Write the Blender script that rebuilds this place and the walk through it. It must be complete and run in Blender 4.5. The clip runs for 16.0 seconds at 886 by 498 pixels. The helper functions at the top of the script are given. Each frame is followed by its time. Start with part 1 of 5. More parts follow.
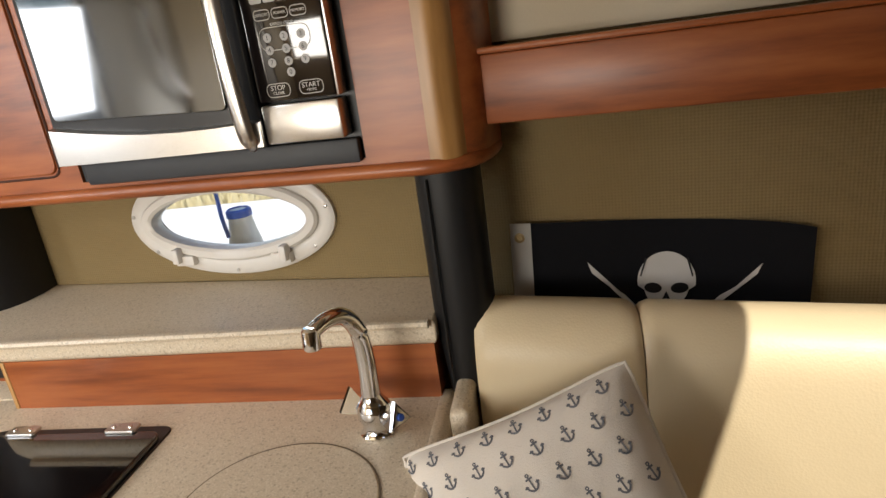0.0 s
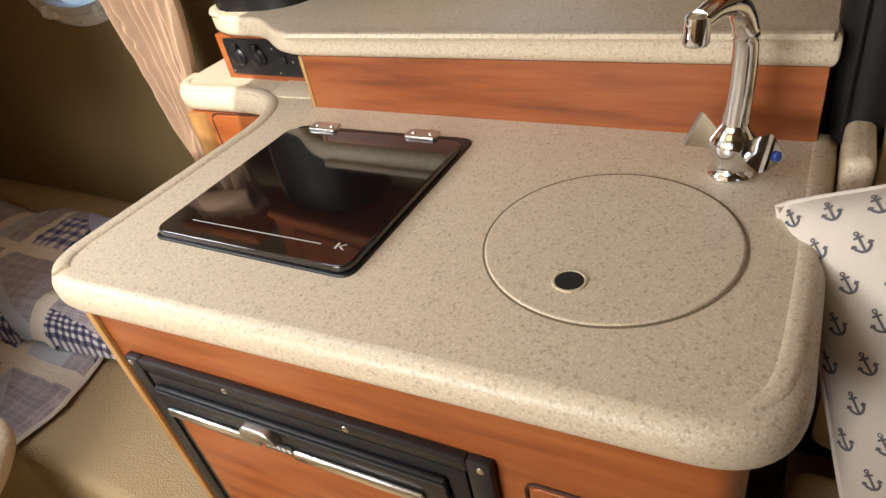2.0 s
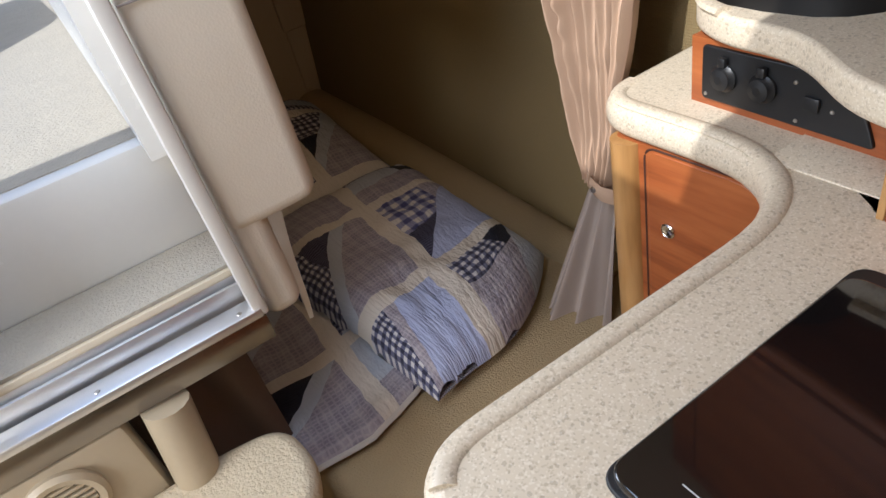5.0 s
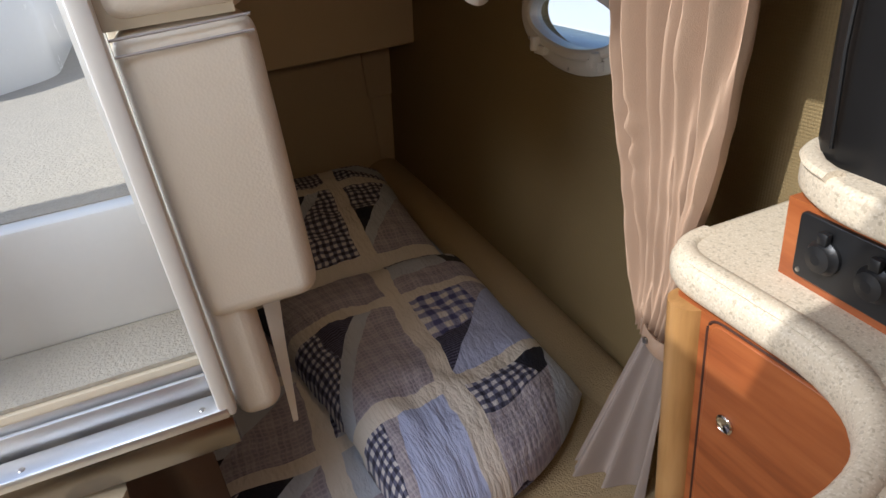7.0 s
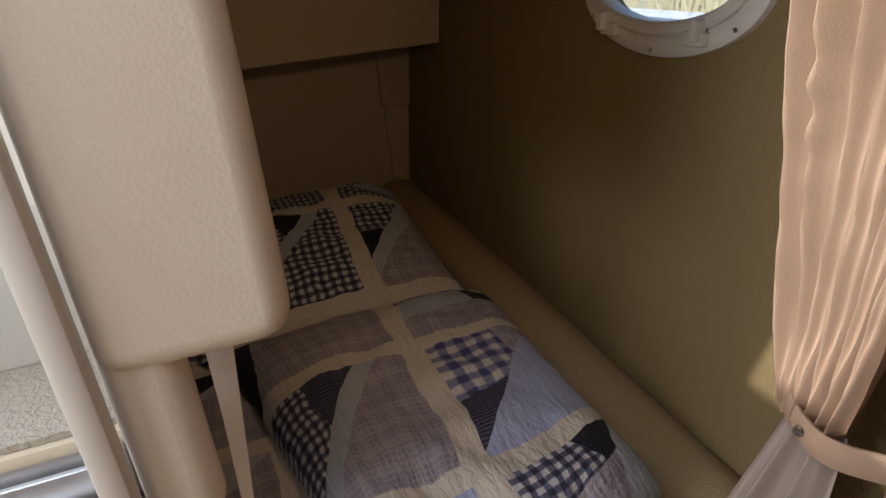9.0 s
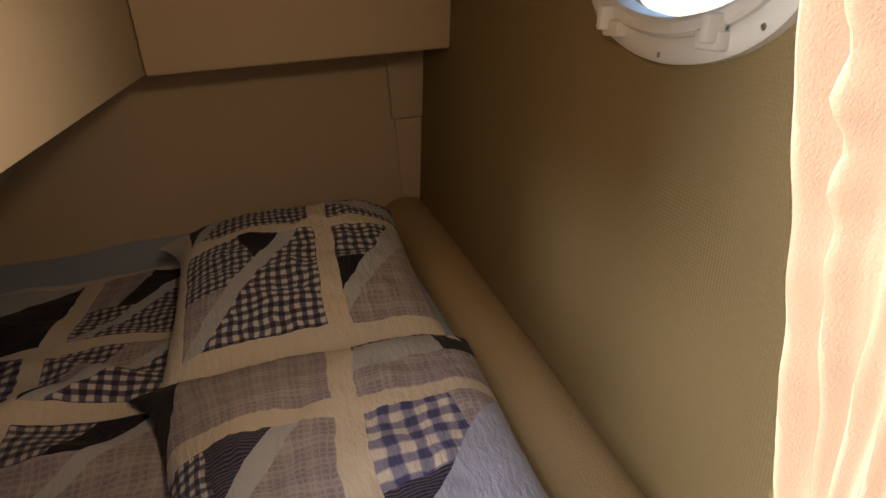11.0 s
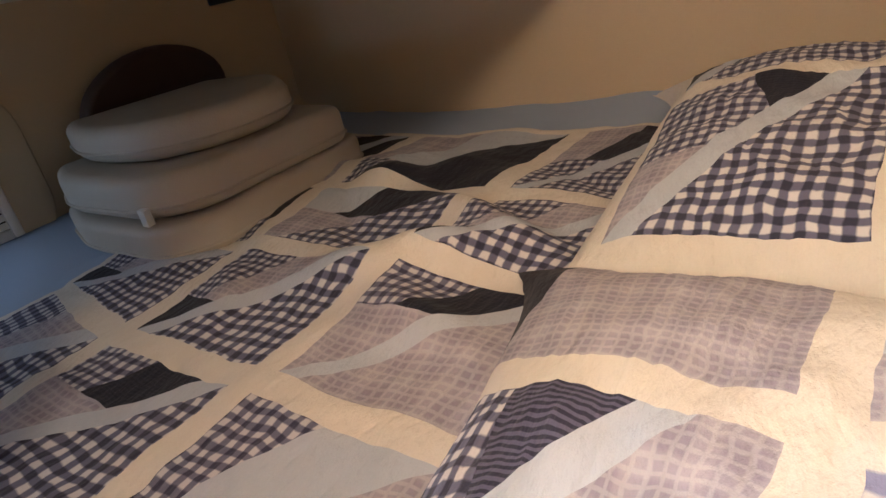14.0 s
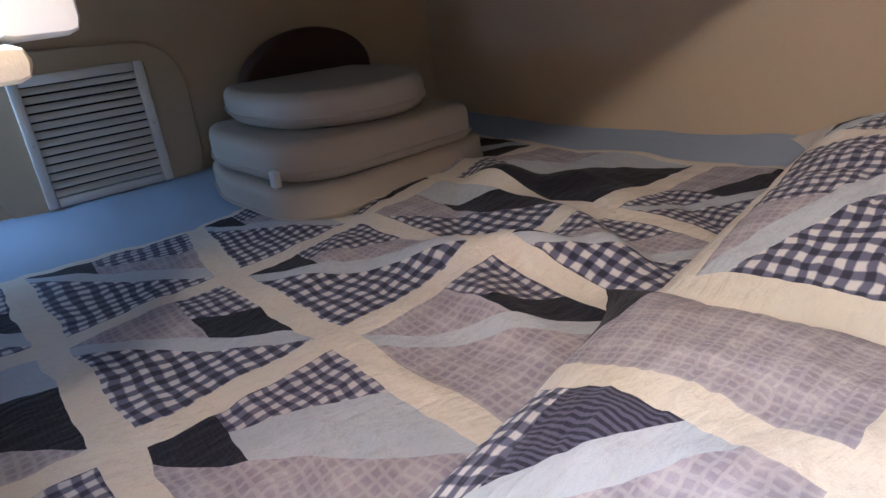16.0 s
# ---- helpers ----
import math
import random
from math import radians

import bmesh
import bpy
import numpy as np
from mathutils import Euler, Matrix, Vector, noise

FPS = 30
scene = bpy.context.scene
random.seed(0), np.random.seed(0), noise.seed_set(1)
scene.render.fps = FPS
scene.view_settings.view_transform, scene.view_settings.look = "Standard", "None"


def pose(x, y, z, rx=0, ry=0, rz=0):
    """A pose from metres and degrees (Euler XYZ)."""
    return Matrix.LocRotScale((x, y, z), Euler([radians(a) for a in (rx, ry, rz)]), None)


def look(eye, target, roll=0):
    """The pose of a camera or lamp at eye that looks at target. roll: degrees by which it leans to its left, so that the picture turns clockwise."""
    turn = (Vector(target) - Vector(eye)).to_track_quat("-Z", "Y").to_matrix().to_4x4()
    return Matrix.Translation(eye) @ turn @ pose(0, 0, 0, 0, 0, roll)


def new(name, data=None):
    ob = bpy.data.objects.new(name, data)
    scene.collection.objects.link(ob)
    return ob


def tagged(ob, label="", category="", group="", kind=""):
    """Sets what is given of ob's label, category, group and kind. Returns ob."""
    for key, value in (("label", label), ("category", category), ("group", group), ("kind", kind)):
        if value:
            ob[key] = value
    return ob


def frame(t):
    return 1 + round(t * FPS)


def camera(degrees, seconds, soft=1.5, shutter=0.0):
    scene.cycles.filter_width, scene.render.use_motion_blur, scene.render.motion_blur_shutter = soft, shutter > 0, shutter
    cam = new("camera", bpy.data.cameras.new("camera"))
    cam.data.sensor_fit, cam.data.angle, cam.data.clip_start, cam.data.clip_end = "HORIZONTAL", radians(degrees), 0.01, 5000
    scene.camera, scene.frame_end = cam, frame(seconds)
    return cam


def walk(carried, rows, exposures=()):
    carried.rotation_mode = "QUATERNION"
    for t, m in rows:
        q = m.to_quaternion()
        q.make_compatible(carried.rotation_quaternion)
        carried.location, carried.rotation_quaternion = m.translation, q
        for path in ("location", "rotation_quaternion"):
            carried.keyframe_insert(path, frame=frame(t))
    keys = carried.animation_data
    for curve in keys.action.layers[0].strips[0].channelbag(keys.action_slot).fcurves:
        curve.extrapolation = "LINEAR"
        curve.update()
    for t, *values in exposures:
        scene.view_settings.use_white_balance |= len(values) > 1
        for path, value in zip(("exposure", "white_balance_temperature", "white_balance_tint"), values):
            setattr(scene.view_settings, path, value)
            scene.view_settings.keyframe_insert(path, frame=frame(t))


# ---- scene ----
cam = camera(69.8, 16.0)
PATH = [
    (0, (0.656, -0.496, 1.517), (0.306, 1.371, 0.891), -7.9),
    (0.5, (0.609, -0.469, 1.496), (0.169, 1.367, 0.837), -7.9),
    (1, (0.533, -0.428, 1.458), (-0.107, 1.289, 0.656), -9.3),
    (1.5, (0.464, -0.42, 1.429), (-0.382, 1.095, 0.434), -11.6),
    (2, (0.435, -0.427, 1.396), (-0.496, 0.912, 0.238), -12.1),
    (2.5, (0.404, -0.424, 1.375), (-0.53, 0.783, 0.082), -11.4),
    (3, (0.318, -0.387, 1.374), (-0.6, 0.71, -0.024), -10.2),
    (3.5, (0.2, -0.337, 1.392), (-0.806, 0.645, -0.031), -11.9),
    (4, (0.085, -0.288, 1.402), (-1.061, 0.575, 0.009), -14.2),
    (4.3, (0.015, -0.266, 1.408), (-1.231, 0.519, 0.055), -15.9),
    (4.5, (-0.026, -0.254, 1.418), (-1.329, 0.487, 0.093), -16.0),
    (5, (-0.114, -0.183, 1.417), (-1.59, 0.481, 0.242), -15.3),
    (5.2, (-0.131, -0.165, 1.435), (-1.648, 0.504, 0.316), -14.1),
    (7.3, (-0.242, -0.02, 1.37), (-1.924, 0.504, 0.425), -7.5),
    (7.5, (-0.247, -0.021, 1.36), (-1.937, 0.491, 0.42), -7.5),
    (8, (-0.311, -0.02, 1.318), (-2.003, 0.479, 0.375), -6.6),
    (8.5, (-0.435, 0.002, 1.265), (-2.132, 0.511, 0.337), -5.9),
    (9, (-0.55, 0.028, 1.201), (-2.275, 0.59, 0.359), -5.4),
    (11.3, (-0.744, 0.278, 1.109), (-2.556, 0.595, 0.326), -4.0),
    (11.5, (-0.771, 0.282, 1.078), (-2.591, 0.502, 0.278), -5.1),
    (12, (-0.893, 0.303, 1.02), (-2.715, 0.298, 0.196), -7.2),
    (12.5, (-0.986, 0.33, 0.934), (-2.781, 0.04, 0.102), -10.0),
    (13, (-1.05, 0.343, 0.896), (-2.77, -0.244, 0.063), -11.5),
    (13.5, (-1.139, 0.311, 0.863), (-2.684, -0.647, 0.03), -13.3),
    (14, (-1.203, 0.312, 0.837), (-2.572, -0.894, 0.018), -13.2),
    (14.5, (-1.235, 0.312, 0.827), (-2.479, -1.03, 0.019), -11.8),
    (15, (-1.222, 0.326, 0.826), (-2.387, -1.105, 0.054), -10.3),
    (15.5, (-1.208, 0.332, 0.819), (-2.357, -1.129, 0.079), -8.4),
    (16, (-1.192, 0.353, 0.827), (-2.34, -1.109, 0.089), -6.9),
]
EXPOSURES = [(0.0, 0.6, 6600, 10), (0.5, 0.75, 6600, 10), (1.2, 1.1, 6500, 10), (2.0, 0.80, 6500, 10), (3.5, 0.55, 6300, 10), (5.0, 0.45, 5600, 10), (7.5, 0.30, 5700, 10), (9.0, 0.40, 5900, 10), (11.5, 2.35, 6400, 10), (12.5, 3.65, 7100, 10), (13.5, 3.9, 6200, 10), (14.5, 3.8, 4650, 8), (16.0, 3.85, 4400, 8)]
walk(cam, [(t, look(eye, target, roll)) for t, eye, target, roll in PATH], EXPOSURES)

# ---- daylight ----
SUN = Vector((-0.20, 0.65, -0.73)).normalized()      # the way the sunlight travels
world = bpy.data.worlds.new("world")
scene.world = world
world.use_nodes = True
sky = world.node_tree.nodes.new("ShaderNodeTexSky")
sky.sky_type, sky.sun_disc = "NISHITA", False
sky.sun_elevation = math.asin(-SUN.z)
sky.sun_rotation = math.atan2(-SUN.x, -SUN.y)
back = world.node_tree.nodes["Background"]
world.node_tree.links.new(sky.outputs["Color"], back.inputs["Color"])
back.inputs["Strength"].default_value = 0.15
sun = new("sun", bpy.data.lights.new("sun", "SUN"))
sun.data.energy, sun.data.angle, sun.data.color = 3.4, radians(0.6), (1.0, 0.93, 0.82)
sun.rotation_mode = "QUATERNION"
sun.rotation_quaternion = SUN.to_track_quat("-Z", "Y")


# ---- materials ----
class Net:
    """A node material, with short calls for its nodes."""
    def __init__(self, name, rough=0.5, metal=0.0, **given):
        self.mat = bpy.data.materials.new(name)
        self.mat.use_nodes = True
        self.tree = self.mat.node_tree
        self.bsdf = self.tree.nodes["Principled BSDF"]
        self.bsdf.inputs["Roughness"].default_value = rough
        self.bsdf.inputs["Metallic"].default_value = metal
        for key, value in given.items():
            self.bsdf.inputs[key.replace("_", " ")].default_value = value

    def put(self, socket, value):
        if isinstance(value, bpy.types.NodeSocket):
            self.tree.links.new(value, socket)
        elif isinstance(value, (tuple, list)) and len(value) == 3 and socket.type == "RGBA":
            socket.default_value = (*value, 1)
        else:
            socket.default_value = value

    def math(self, op, a, b=0.0, c=None):
        n = self.tree.nodes.new("ShaderNodeMath")
        n.operation = op
        self.put(n.inputs[0], a), self.put(n.inputs[1], b)
        if c is not None:
            self.put(n.inputs[2], c)
        return n.outputs[0]

    def mix(self, f, a, b):
        n = self.tree.nodes.new("ShaderNodeMix")
        n.data_type = "RGBA"
        self.put(n.inputs["Factor"], f)
        self.put(n.inputs[6], a), self.put(n.inputs[7], b)
        return n.outputs[2]

    def coord(self, kind="Object", scale=(1, 1, 1)):
        n = self.tree.nodes.new("ShaderNodeTexCoord")
        m = self.tree.nodes.new("ShaderNodeMapping")
        m.inputs["Scale"].default_value = scale
        self.tree.links.new(n.outputs[kind], m.inputs["Vector"])
        return m.outputs["Vector"]

    def xyz(self, vector):
        n = self.tree.nodes.new("ShaderNodeSeparateXYZ")
        self.put(n.inputs[0], vector)
        return n.outputs

    def noise(self, vector, scale, detail=3.0, rough=0.5):
        n = self.tree.nodes.new("ShaderNodeTexNoise")
        self.put(n.inputs["Vector"], vector)
        n.inputs["Scale"].default_value, n.inputs["Detail"].default_value = scale, detail
        n.inputs["Roughness"].default_value = rough
        return n.outputs[0]

    def voronoi(self, vector, scale, feature="F1"):
        n = self.tree.nodes.new("ShaderNodeTexVoronoi")
        n.feature = feature
        self.put(n.inputs["Vector"], vector)
        n.inputs["Scale"].default_value = scale
        return n.outputs

    def white(self, vector):
        n = self.tree.nodes.new("ShaderNodeTexWhiteNoise")
        self.put(n.inputs["Vector"], vector)
        return n.outputs

    def ramp(self, f, *stops):
        n = self.tree.nodes.new("ShaderNodeValToRGB")
        e = n.color_ramp.elements
        while len(e) < len(stops):
            e.new(0.5)
        for el, (p, c) in zip(e, stops):
            el.position, el.color = p, (*c, 1)
        self.put(n.inputs[0], f)
        return n.outputs[0]

    def bump(self, height, strength=0.3, distance=0.01, below=None):
        n = self.tree.nodes.new("ShaderNodeBump")
        n.inputs["Strength"].default_value, n.inputs["Distance"].default_value = strength, distance
        self.put(n.inputs["Height"], height)
        if below is not None:
            self.put(n.inputs["Normal"], below)
        return n.outputs[0]

    def done(self, colour=None, normal=None, rough=None):
        if colour is not None:
            self.put(self.bsdf.inputs["Base Color"], colour)
        if normal is not None:
            self.put(self.bsdf.inputs["Normal"], normal)
        if rough is not None:
            self.put(self.bsdf.inputs["Roughness"], rough)
        return self.mat


def wood(name, dark, mid, light, stretch=(1.2, 9, 14), rough=0.40):
    n = Net(name, rough, Coat_Weight=0.10, Coat_Roughness=0.22)
    v = n.coord("Object", stretch)
    g = n.noise(v, 3.0, 6, 0.6)
    big = n.noise(n.coord("Object", (0.8, 3, 3)), 2.2, 2)
    c = n.ramp(n.math("ADD", n.math("MULTIPLY", g, 0.65), n.math("MULTIPLY", big, 0.35)), (0.36, dark), (0.5, mid), (0.66, light))
    return n.done(c, n.bump(g, 0.06, 0.003))


def speckle(name, base, dark, light, rough=0.40):
    n = Net(name, rough)
    v = n.coord()
    a = n.white(n.voronoi(v, 520)[2])[0]
    b = n.white(n.voronoi(v, 300)[2])[0]
    big = n.noise(v, 7, 2)
    c = n.mix(n.math("MULTIPLY", big, 0.25), base, tuple(0.9 * k for k in base))
    c = n.mix(n.math("MULTIPLY", n.math("GREATER_THAN", a, 0.86), 0.34), c, dark)
    c = n.mix(n.math("MULTIPLY", n.math("LESS_THAN", a, 0.16), 0.5), c, light)
    c = n.mix(n.math("MULTIPLY", n.math("GREATER_THAN", b, 0.93), 0.38), c, tuple(0.7 * k for k in dark))
    return n.done(c, n.bump(n.noise(v, 60, 2), 0.03, 0.002), n.math("ADD", rough - 0.05, n.math("MULTIPLY", n.noise(v, 14, 3), 0.12)))


def fabric(name, base, second, weave=420.0, strength=0.35, rough=0.95, blotch=5.0, ribs=None):
    n = Net(name, rough, Specular_IOR_Level=0.2)
    v = n.coord()
    f = n.noise(v, weave, 2, 0.6)
    big = n.noise(v, blotch, 3)
    c = n.mix(n.math("ADD", n.math("MULTIPLY", f, 0.55), n.math("MULTIPLY", big, 0.45)), base, second)
    h = f
    if ribs:
        x, y, z = n.xyz(v)
        w = n.math("SINE", n.math("MULTIPLY", n.math("ADD", x, z), ribs))
        w2 = n.math("SINE", n.math("MULTIPLY", n.math("SUBTRACT", x, z), ribs))
        h = n.math("ADD", n.math("MULTIPLY", f, 0.4), n.math("MULTIPLY", n.math("MULTIPLY", w, w2), 0.6))
        c = n.mix(n.math("MULTIPLY_ADD", n.math("MULTIPLY", w, w2), 0.06, 0.06), c, tuple(0.55 * k for k in base))
    return n.done(c, n.bump(h, strength, 0.004))


def vinyl(name, base, second, rough=0.5, grain=260.0, strength=0.1):
    n = Net(name, rough)
    v = n.coord()
    d = n.voronoi(v, grain)[0]
    big = n.noise(v, 4, 3)
    return n.done(n.mix(big, base, second), n.bump(n.math("ADD", d, n.math("MULTIPLY", n.noise(v, 9, 2), 3.0)), strength, 0.003),
                  n.math("ADD", rough - 0.06, n.math("MULTIPLY", n.noise(v, 30, 2), 0.12)))


def metal(name, base, rough, brushed=None):
    n = Net(name, rough, 1.0)
    v = n.coord("Object", brushed or (1, 1, 1))
    g = n.noise(v, 40 if brushed else 12, 3)
    return n.done(n.mix(g, base, tuple(0.85 * k for k in base)), n.bump(g, 0.02, 0.001) if brushed else None,
                  n.math("ADD", max(rough - 0.04, 0.02), n.math("MULTIPLY", g, 0.1)))


def plain(name, base, rough=0.5, worn=0.12, **given):
    n = Net(name, rough, **given)
    v = n.coord()
    g = n.math("ADD", n.math("MULTIPLY", n.noise(v, 6, 4), 0.6), n.math("MULTIPLY", n.noise(v, 70, 2), 0.4))
    return n.done(n.mix(g, base, tuple((1 - 2 * worn) * k for k in base)), None, n.math("ADD", rough - 0.05, n.math("MULTIPLY", g, 0.12)))


def cotton(name, pattern, fade=0.10):
    """Quilted patchwork cotton with one woven pattern; the UV map is in metres."""
    n = Net(name, 0.95, Sheen_Weight=0.03)
    uv = n.coord("UV")
    u, v, _ = n.xyz(uv)
    wob = n.noise(uv, 22, 2)
    us = n.math("ADD", u, n.math("MULTIPLY", n.math("SUBTRACT", wob, 0.5), 0.012))
    vs = n.math("ADD", v, n.math("MULTIPLY", n.math("SUBTRACT", n.noise(n.coord("UV", (1.3, 1.1, 1)), 20, 2), 0.5), 0.012))

    def band(x, size, share=0.5):
        """1 on the dark threads, 0 between, with a soft edge."""
        d = n.math("ABSOLUTE", n.math("SUBTRACT", n.math("FRACT", n.math("DIVIDE", x, size)), 0.5))
        m = n.tree.nodes.new("ShaderNodeMapRange")
        n.put(m.inputs[0], d)
        for k, value in enumerate((share / 2 + 0.05, share / 2 - 0.05, 0.0, 1.0)):
            m.inputs[k + 1].default_value = value
        return m.outputs[0]

    c = pattern(n, us, vs, band)
    weave = n.noise(uv, 420, 2)
    c = n.mix(n.math("MULTIPLY", n.noise(uv, 5, 3), fade), c, (0.40, 0.39, 0.42))
    c = n.mix(n.math("MULTIPLY", weave, 0.10), c, (0.05, 0.05, 0.06))
    quilting = n.math("ABSOLUTE", n.math("SINE", n.math("MULTIPLY", n.math("ADD", v, n.math("MULTIPLY", wob, 0.02)), 150.0)))
    pucker = n.noise(n.coord("UV", (1.0, 2.2, 1)), 42, 3)
    h = n.math("ADD", n.math("MULTIPLY", quilting, 0.14), pucker)
    return n.done(c, n.bump(h, 0.60, 0.008, n.bump(n.noise(uv, 600, 1), 0.15, 0.002)))


def gingham(size, dark, mid, light):
    def pattern(n, u, v, band):
        x, y = band(u, size), band(v, size)
        return n.mix(n.math("MULTIPLY", x, y), n.mix(n.math("MAXIMUM", x, y), light, mid), dark)
    return pattern


def plaid(ground, wide, thin):
    def pattern(n, u, v, band):
        c = n.mix(n.math("MULTIPLY", n.math("ADD", band(u, 0.052, 0.55), band(v, 0.052, 0.55)), 0.5), ground, wide)
        return n.mix(n.math("MULTIPLY", n.math("MAXIMUM", band(u, 0.013, 0.34), band(v, 0.0145, 0.30)), 0.27), c, thin)
    return pattern


def ribbed(size, a, b):
    def pattern(n, u, v, band):
        return n.mix(band(u, size), a, b)
    return pattern


def one_colour(a, b):
    def pattern(n, u, v, band):
        return n.mix(n.noise(n.coord("UV"), 30, 3), a, b)
    return pattern


CHERRY = wood("cherry_wood", (0.17, 0.042, 0.011), (0.29, 0.078, 0.020), (0.38, 0.118, 0.033))
OAK = wood("honey_wood", (0.30, 0.15, 0.045), (0.40, 0.21, 0.07), (0.48, 0.27, 0.10), (14, 9, 1.2))
STONE = speckle("speckled_solid_surface", (0.625, 0.53, 0.395), (0.36, 0.28, 0.18), (0.76, 0.68, 0.56))
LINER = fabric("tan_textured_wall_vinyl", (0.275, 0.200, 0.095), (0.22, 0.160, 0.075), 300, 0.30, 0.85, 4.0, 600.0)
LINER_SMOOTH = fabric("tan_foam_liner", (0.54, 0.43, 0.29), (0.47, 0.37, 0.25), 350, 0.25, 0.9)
HEADLINER = fabric("cream_headliner", (0.66, 0.58, 0.44), (0.60, 0.52, 0.39), 350, 0.2, 0.9)
CARPET = fabric("tan_carpet", (0.46, 0.35, 0.20), (0.36, 0.27, 0.15), 260, 0.9, 1.0)
BERBER = fabric("cream_berber_carpet", (0.66, 0.56, 0.40), (0.50, 0.42, 0.29), 150, 1.0, 1.0, 12.0)
DECK = fabric("grey_beige_deck_carpet", (0.50, 0.45, 0.36), (0.34, 0.31, 0.26), 140, 1.0, 1.0, 20.0)
CREAM = vinyl("cream_vinyl", (0.70, 0.58, 0.38), (0.66, 0.54, 0.35), 0.42)
WHITE_VINYL = vinyl("off_white_vinyl", (0.74, 0.68, 0.58), (0.62, 0.53, 0.41), 0.5)
BLACK_VINYL = vinyl("black_vinyl", (0.006, 0.006, 0.006), (0.010, 0.009, 0.009), 0.46, 700.0, 0.03)
BLACK_VINYL.node_tree.nodes["Principled BSDF"].inputs["Specular IOR Level"].default_value = 0.3
BROWN = vinyl("dark_brown_vinyl", (0.05, 0.028, 0.02), (0.04, 0.022, 0.016), 0.6)
CUSHION = vinyl("taupe_cushion_vinyl", (0.42, 0.375, 0.315), (0.37, 0.325, 0.27), 0.55)
CHROME = metal("chrome", (0.85, 0.85, 0.86), 0.06)
STEEL = metal("brushed_steel", (0.62, 0.60, 0.57), 0.28, (2, 60, 60))
ALU = metal("polished_aluminium", (0.86, 0.87, 0.89), 0.42, (60, 2, 60))
GLASS_BLACK = plain("black_glass", (0.008, 0.006, 0.006), 0.06, 0.1, Coat_Weight=0.6, Coat_Roughness=0.03)
BLACK = plain("black_plastic", (0.012, 0.012, 0.013), 0.4)
CHARCOAL = plain("charcoal_trim", (0.03, 0.033, 0.038), 0.55)
WHITE = plain("white_plastic", (0.74, 0.71, 0.66), 0.35, 0.05)
GELCOAT = plain("white_gelcoat", (0.78, 0.77, 0.74), 0.25, 0.04)
SHELL = plain("tan_moulded_shell", (0.50, 0.41, 0.28), 0.45, 0.08)
CURTAIN = fabric("pinkish_beige_curtain_cloth", (0.51, 0.355, 0.250), (0.43, 0.295, 0.205), 500, 0.15, 0.9)
LINING = fabric("greyish_curtain_cloth", (0.40, 0.33, 0.29), (0.34, 0.28, 0.24), 500, 0.15, 0.9)
SHEET = fabric("pale_blue_sheet", (0.36, 0.42, 0.54), (0.31, 0.37, 0.50), 500, 0.2, 0.9)
CLOTHS = {
    "G": cotton("navy_gingham", gingham(0.026, (0.008, 0.009, 0.036), (0.105, 0.105, 0.175), (0.60, 0.57, 0.57))),
    "g": cotton("small_navy_gingham", gingham(0.021, (0.014, 0.014, 0.048), (0.125, 0.120, 0.185), (0.54, 0.51, 0.52))),
    "L": cotton("large_blue_gingham", gingham(0.045, (0.045, 0.050, 0.17), (0.23, 0.23, 0.36), (0.64, 0.60, 0.56))),
    "P": cotton("mauve_grey_plaid", plaid((0.36, 0.32, 0.36), (0.25, 0.22, 0.27), (0.60, 0.56, 0.55))),
    "S": cotton("pale_blue_grey_cotton", one_colour((0.47, 0.49, 0.54), (0.40, 0.43, 0.50)), 0.05),
    "B": cotton("sky_blue_cotton", one_colour((0.42, 0.46, 0.66), (0.37, 0.41, 0.61)), 0.04),
    "N": cotton("navy_cotton", ribbed(0.006, (0.005, 0.005, 0.014), (0.010, 0.010, 0.022)), 0.0),
    "K": cotton("navy_pinstripe_cotton", ribbed(0.0085, (0.013, 0.013, 0.034), (0.085, 0.080, 0.135)), 0.02),
    "C": cotton("cream_sashing_cotton", one_colour((0.68, 0.62, 0.54), (0.62, 0.56, 0.48)), 0.04),
}
GREY_PRINT = plain("grey_print", (0.15, 0.15, 0.165), 0.9)
PALE_PRINT = plain("pale_print", (0.62, 0.61, 0.58), 0.6)
BLUE = plain("blue_plastic", (0.03, 0.10, 0.50), 0.4)
# near-black colour stands in for shade inside holes and behind slats
RECESS_SHADE = plain("recess_shade", (0.01, 0.01, 0.01), 0.9)


def window_glass():
    n = Net("window_glass", 0.02, 0.0, Transmission_Weight=1.0, IOR=1.45)
    n.bsdf.inputs["Base Color"].default_value = (0.92, 0.95, 0.97, 1)
    return n.mat


GLASS = window_glass()


# ---- shapes ----
def mesh(verts, faces):
    bm = bmesh.new()
    vs = [bm.verts.new(v) for v in verts]
    for f in faces:
        try:
            bm.faces.new([vs[i] for i in f])
        except ValueError:
            pass
    bm.normal_update()
    return bm


def box(x0, x1, y0, y1, z0, z1, bevel=0.0, seg=2):
    bm = bmesh.new()
    bmesh.ops.create_cube(bm, size=1)
    for v in bm.verts:
        v.co = ((x0 + x1) / 2 + v.co.x * (x1 - x0), (y0 + y1) / 2 + v.co.y * (y1 - y0), (z0 + z1) / 2 + v.co.z * (z1 - z0))
    if bevel:
        bmesh.ops.bevel(bm, geom=bm.edges[:], offset=bevel, segments=seg, affect="EDGES", profile=0.5)
    return bm


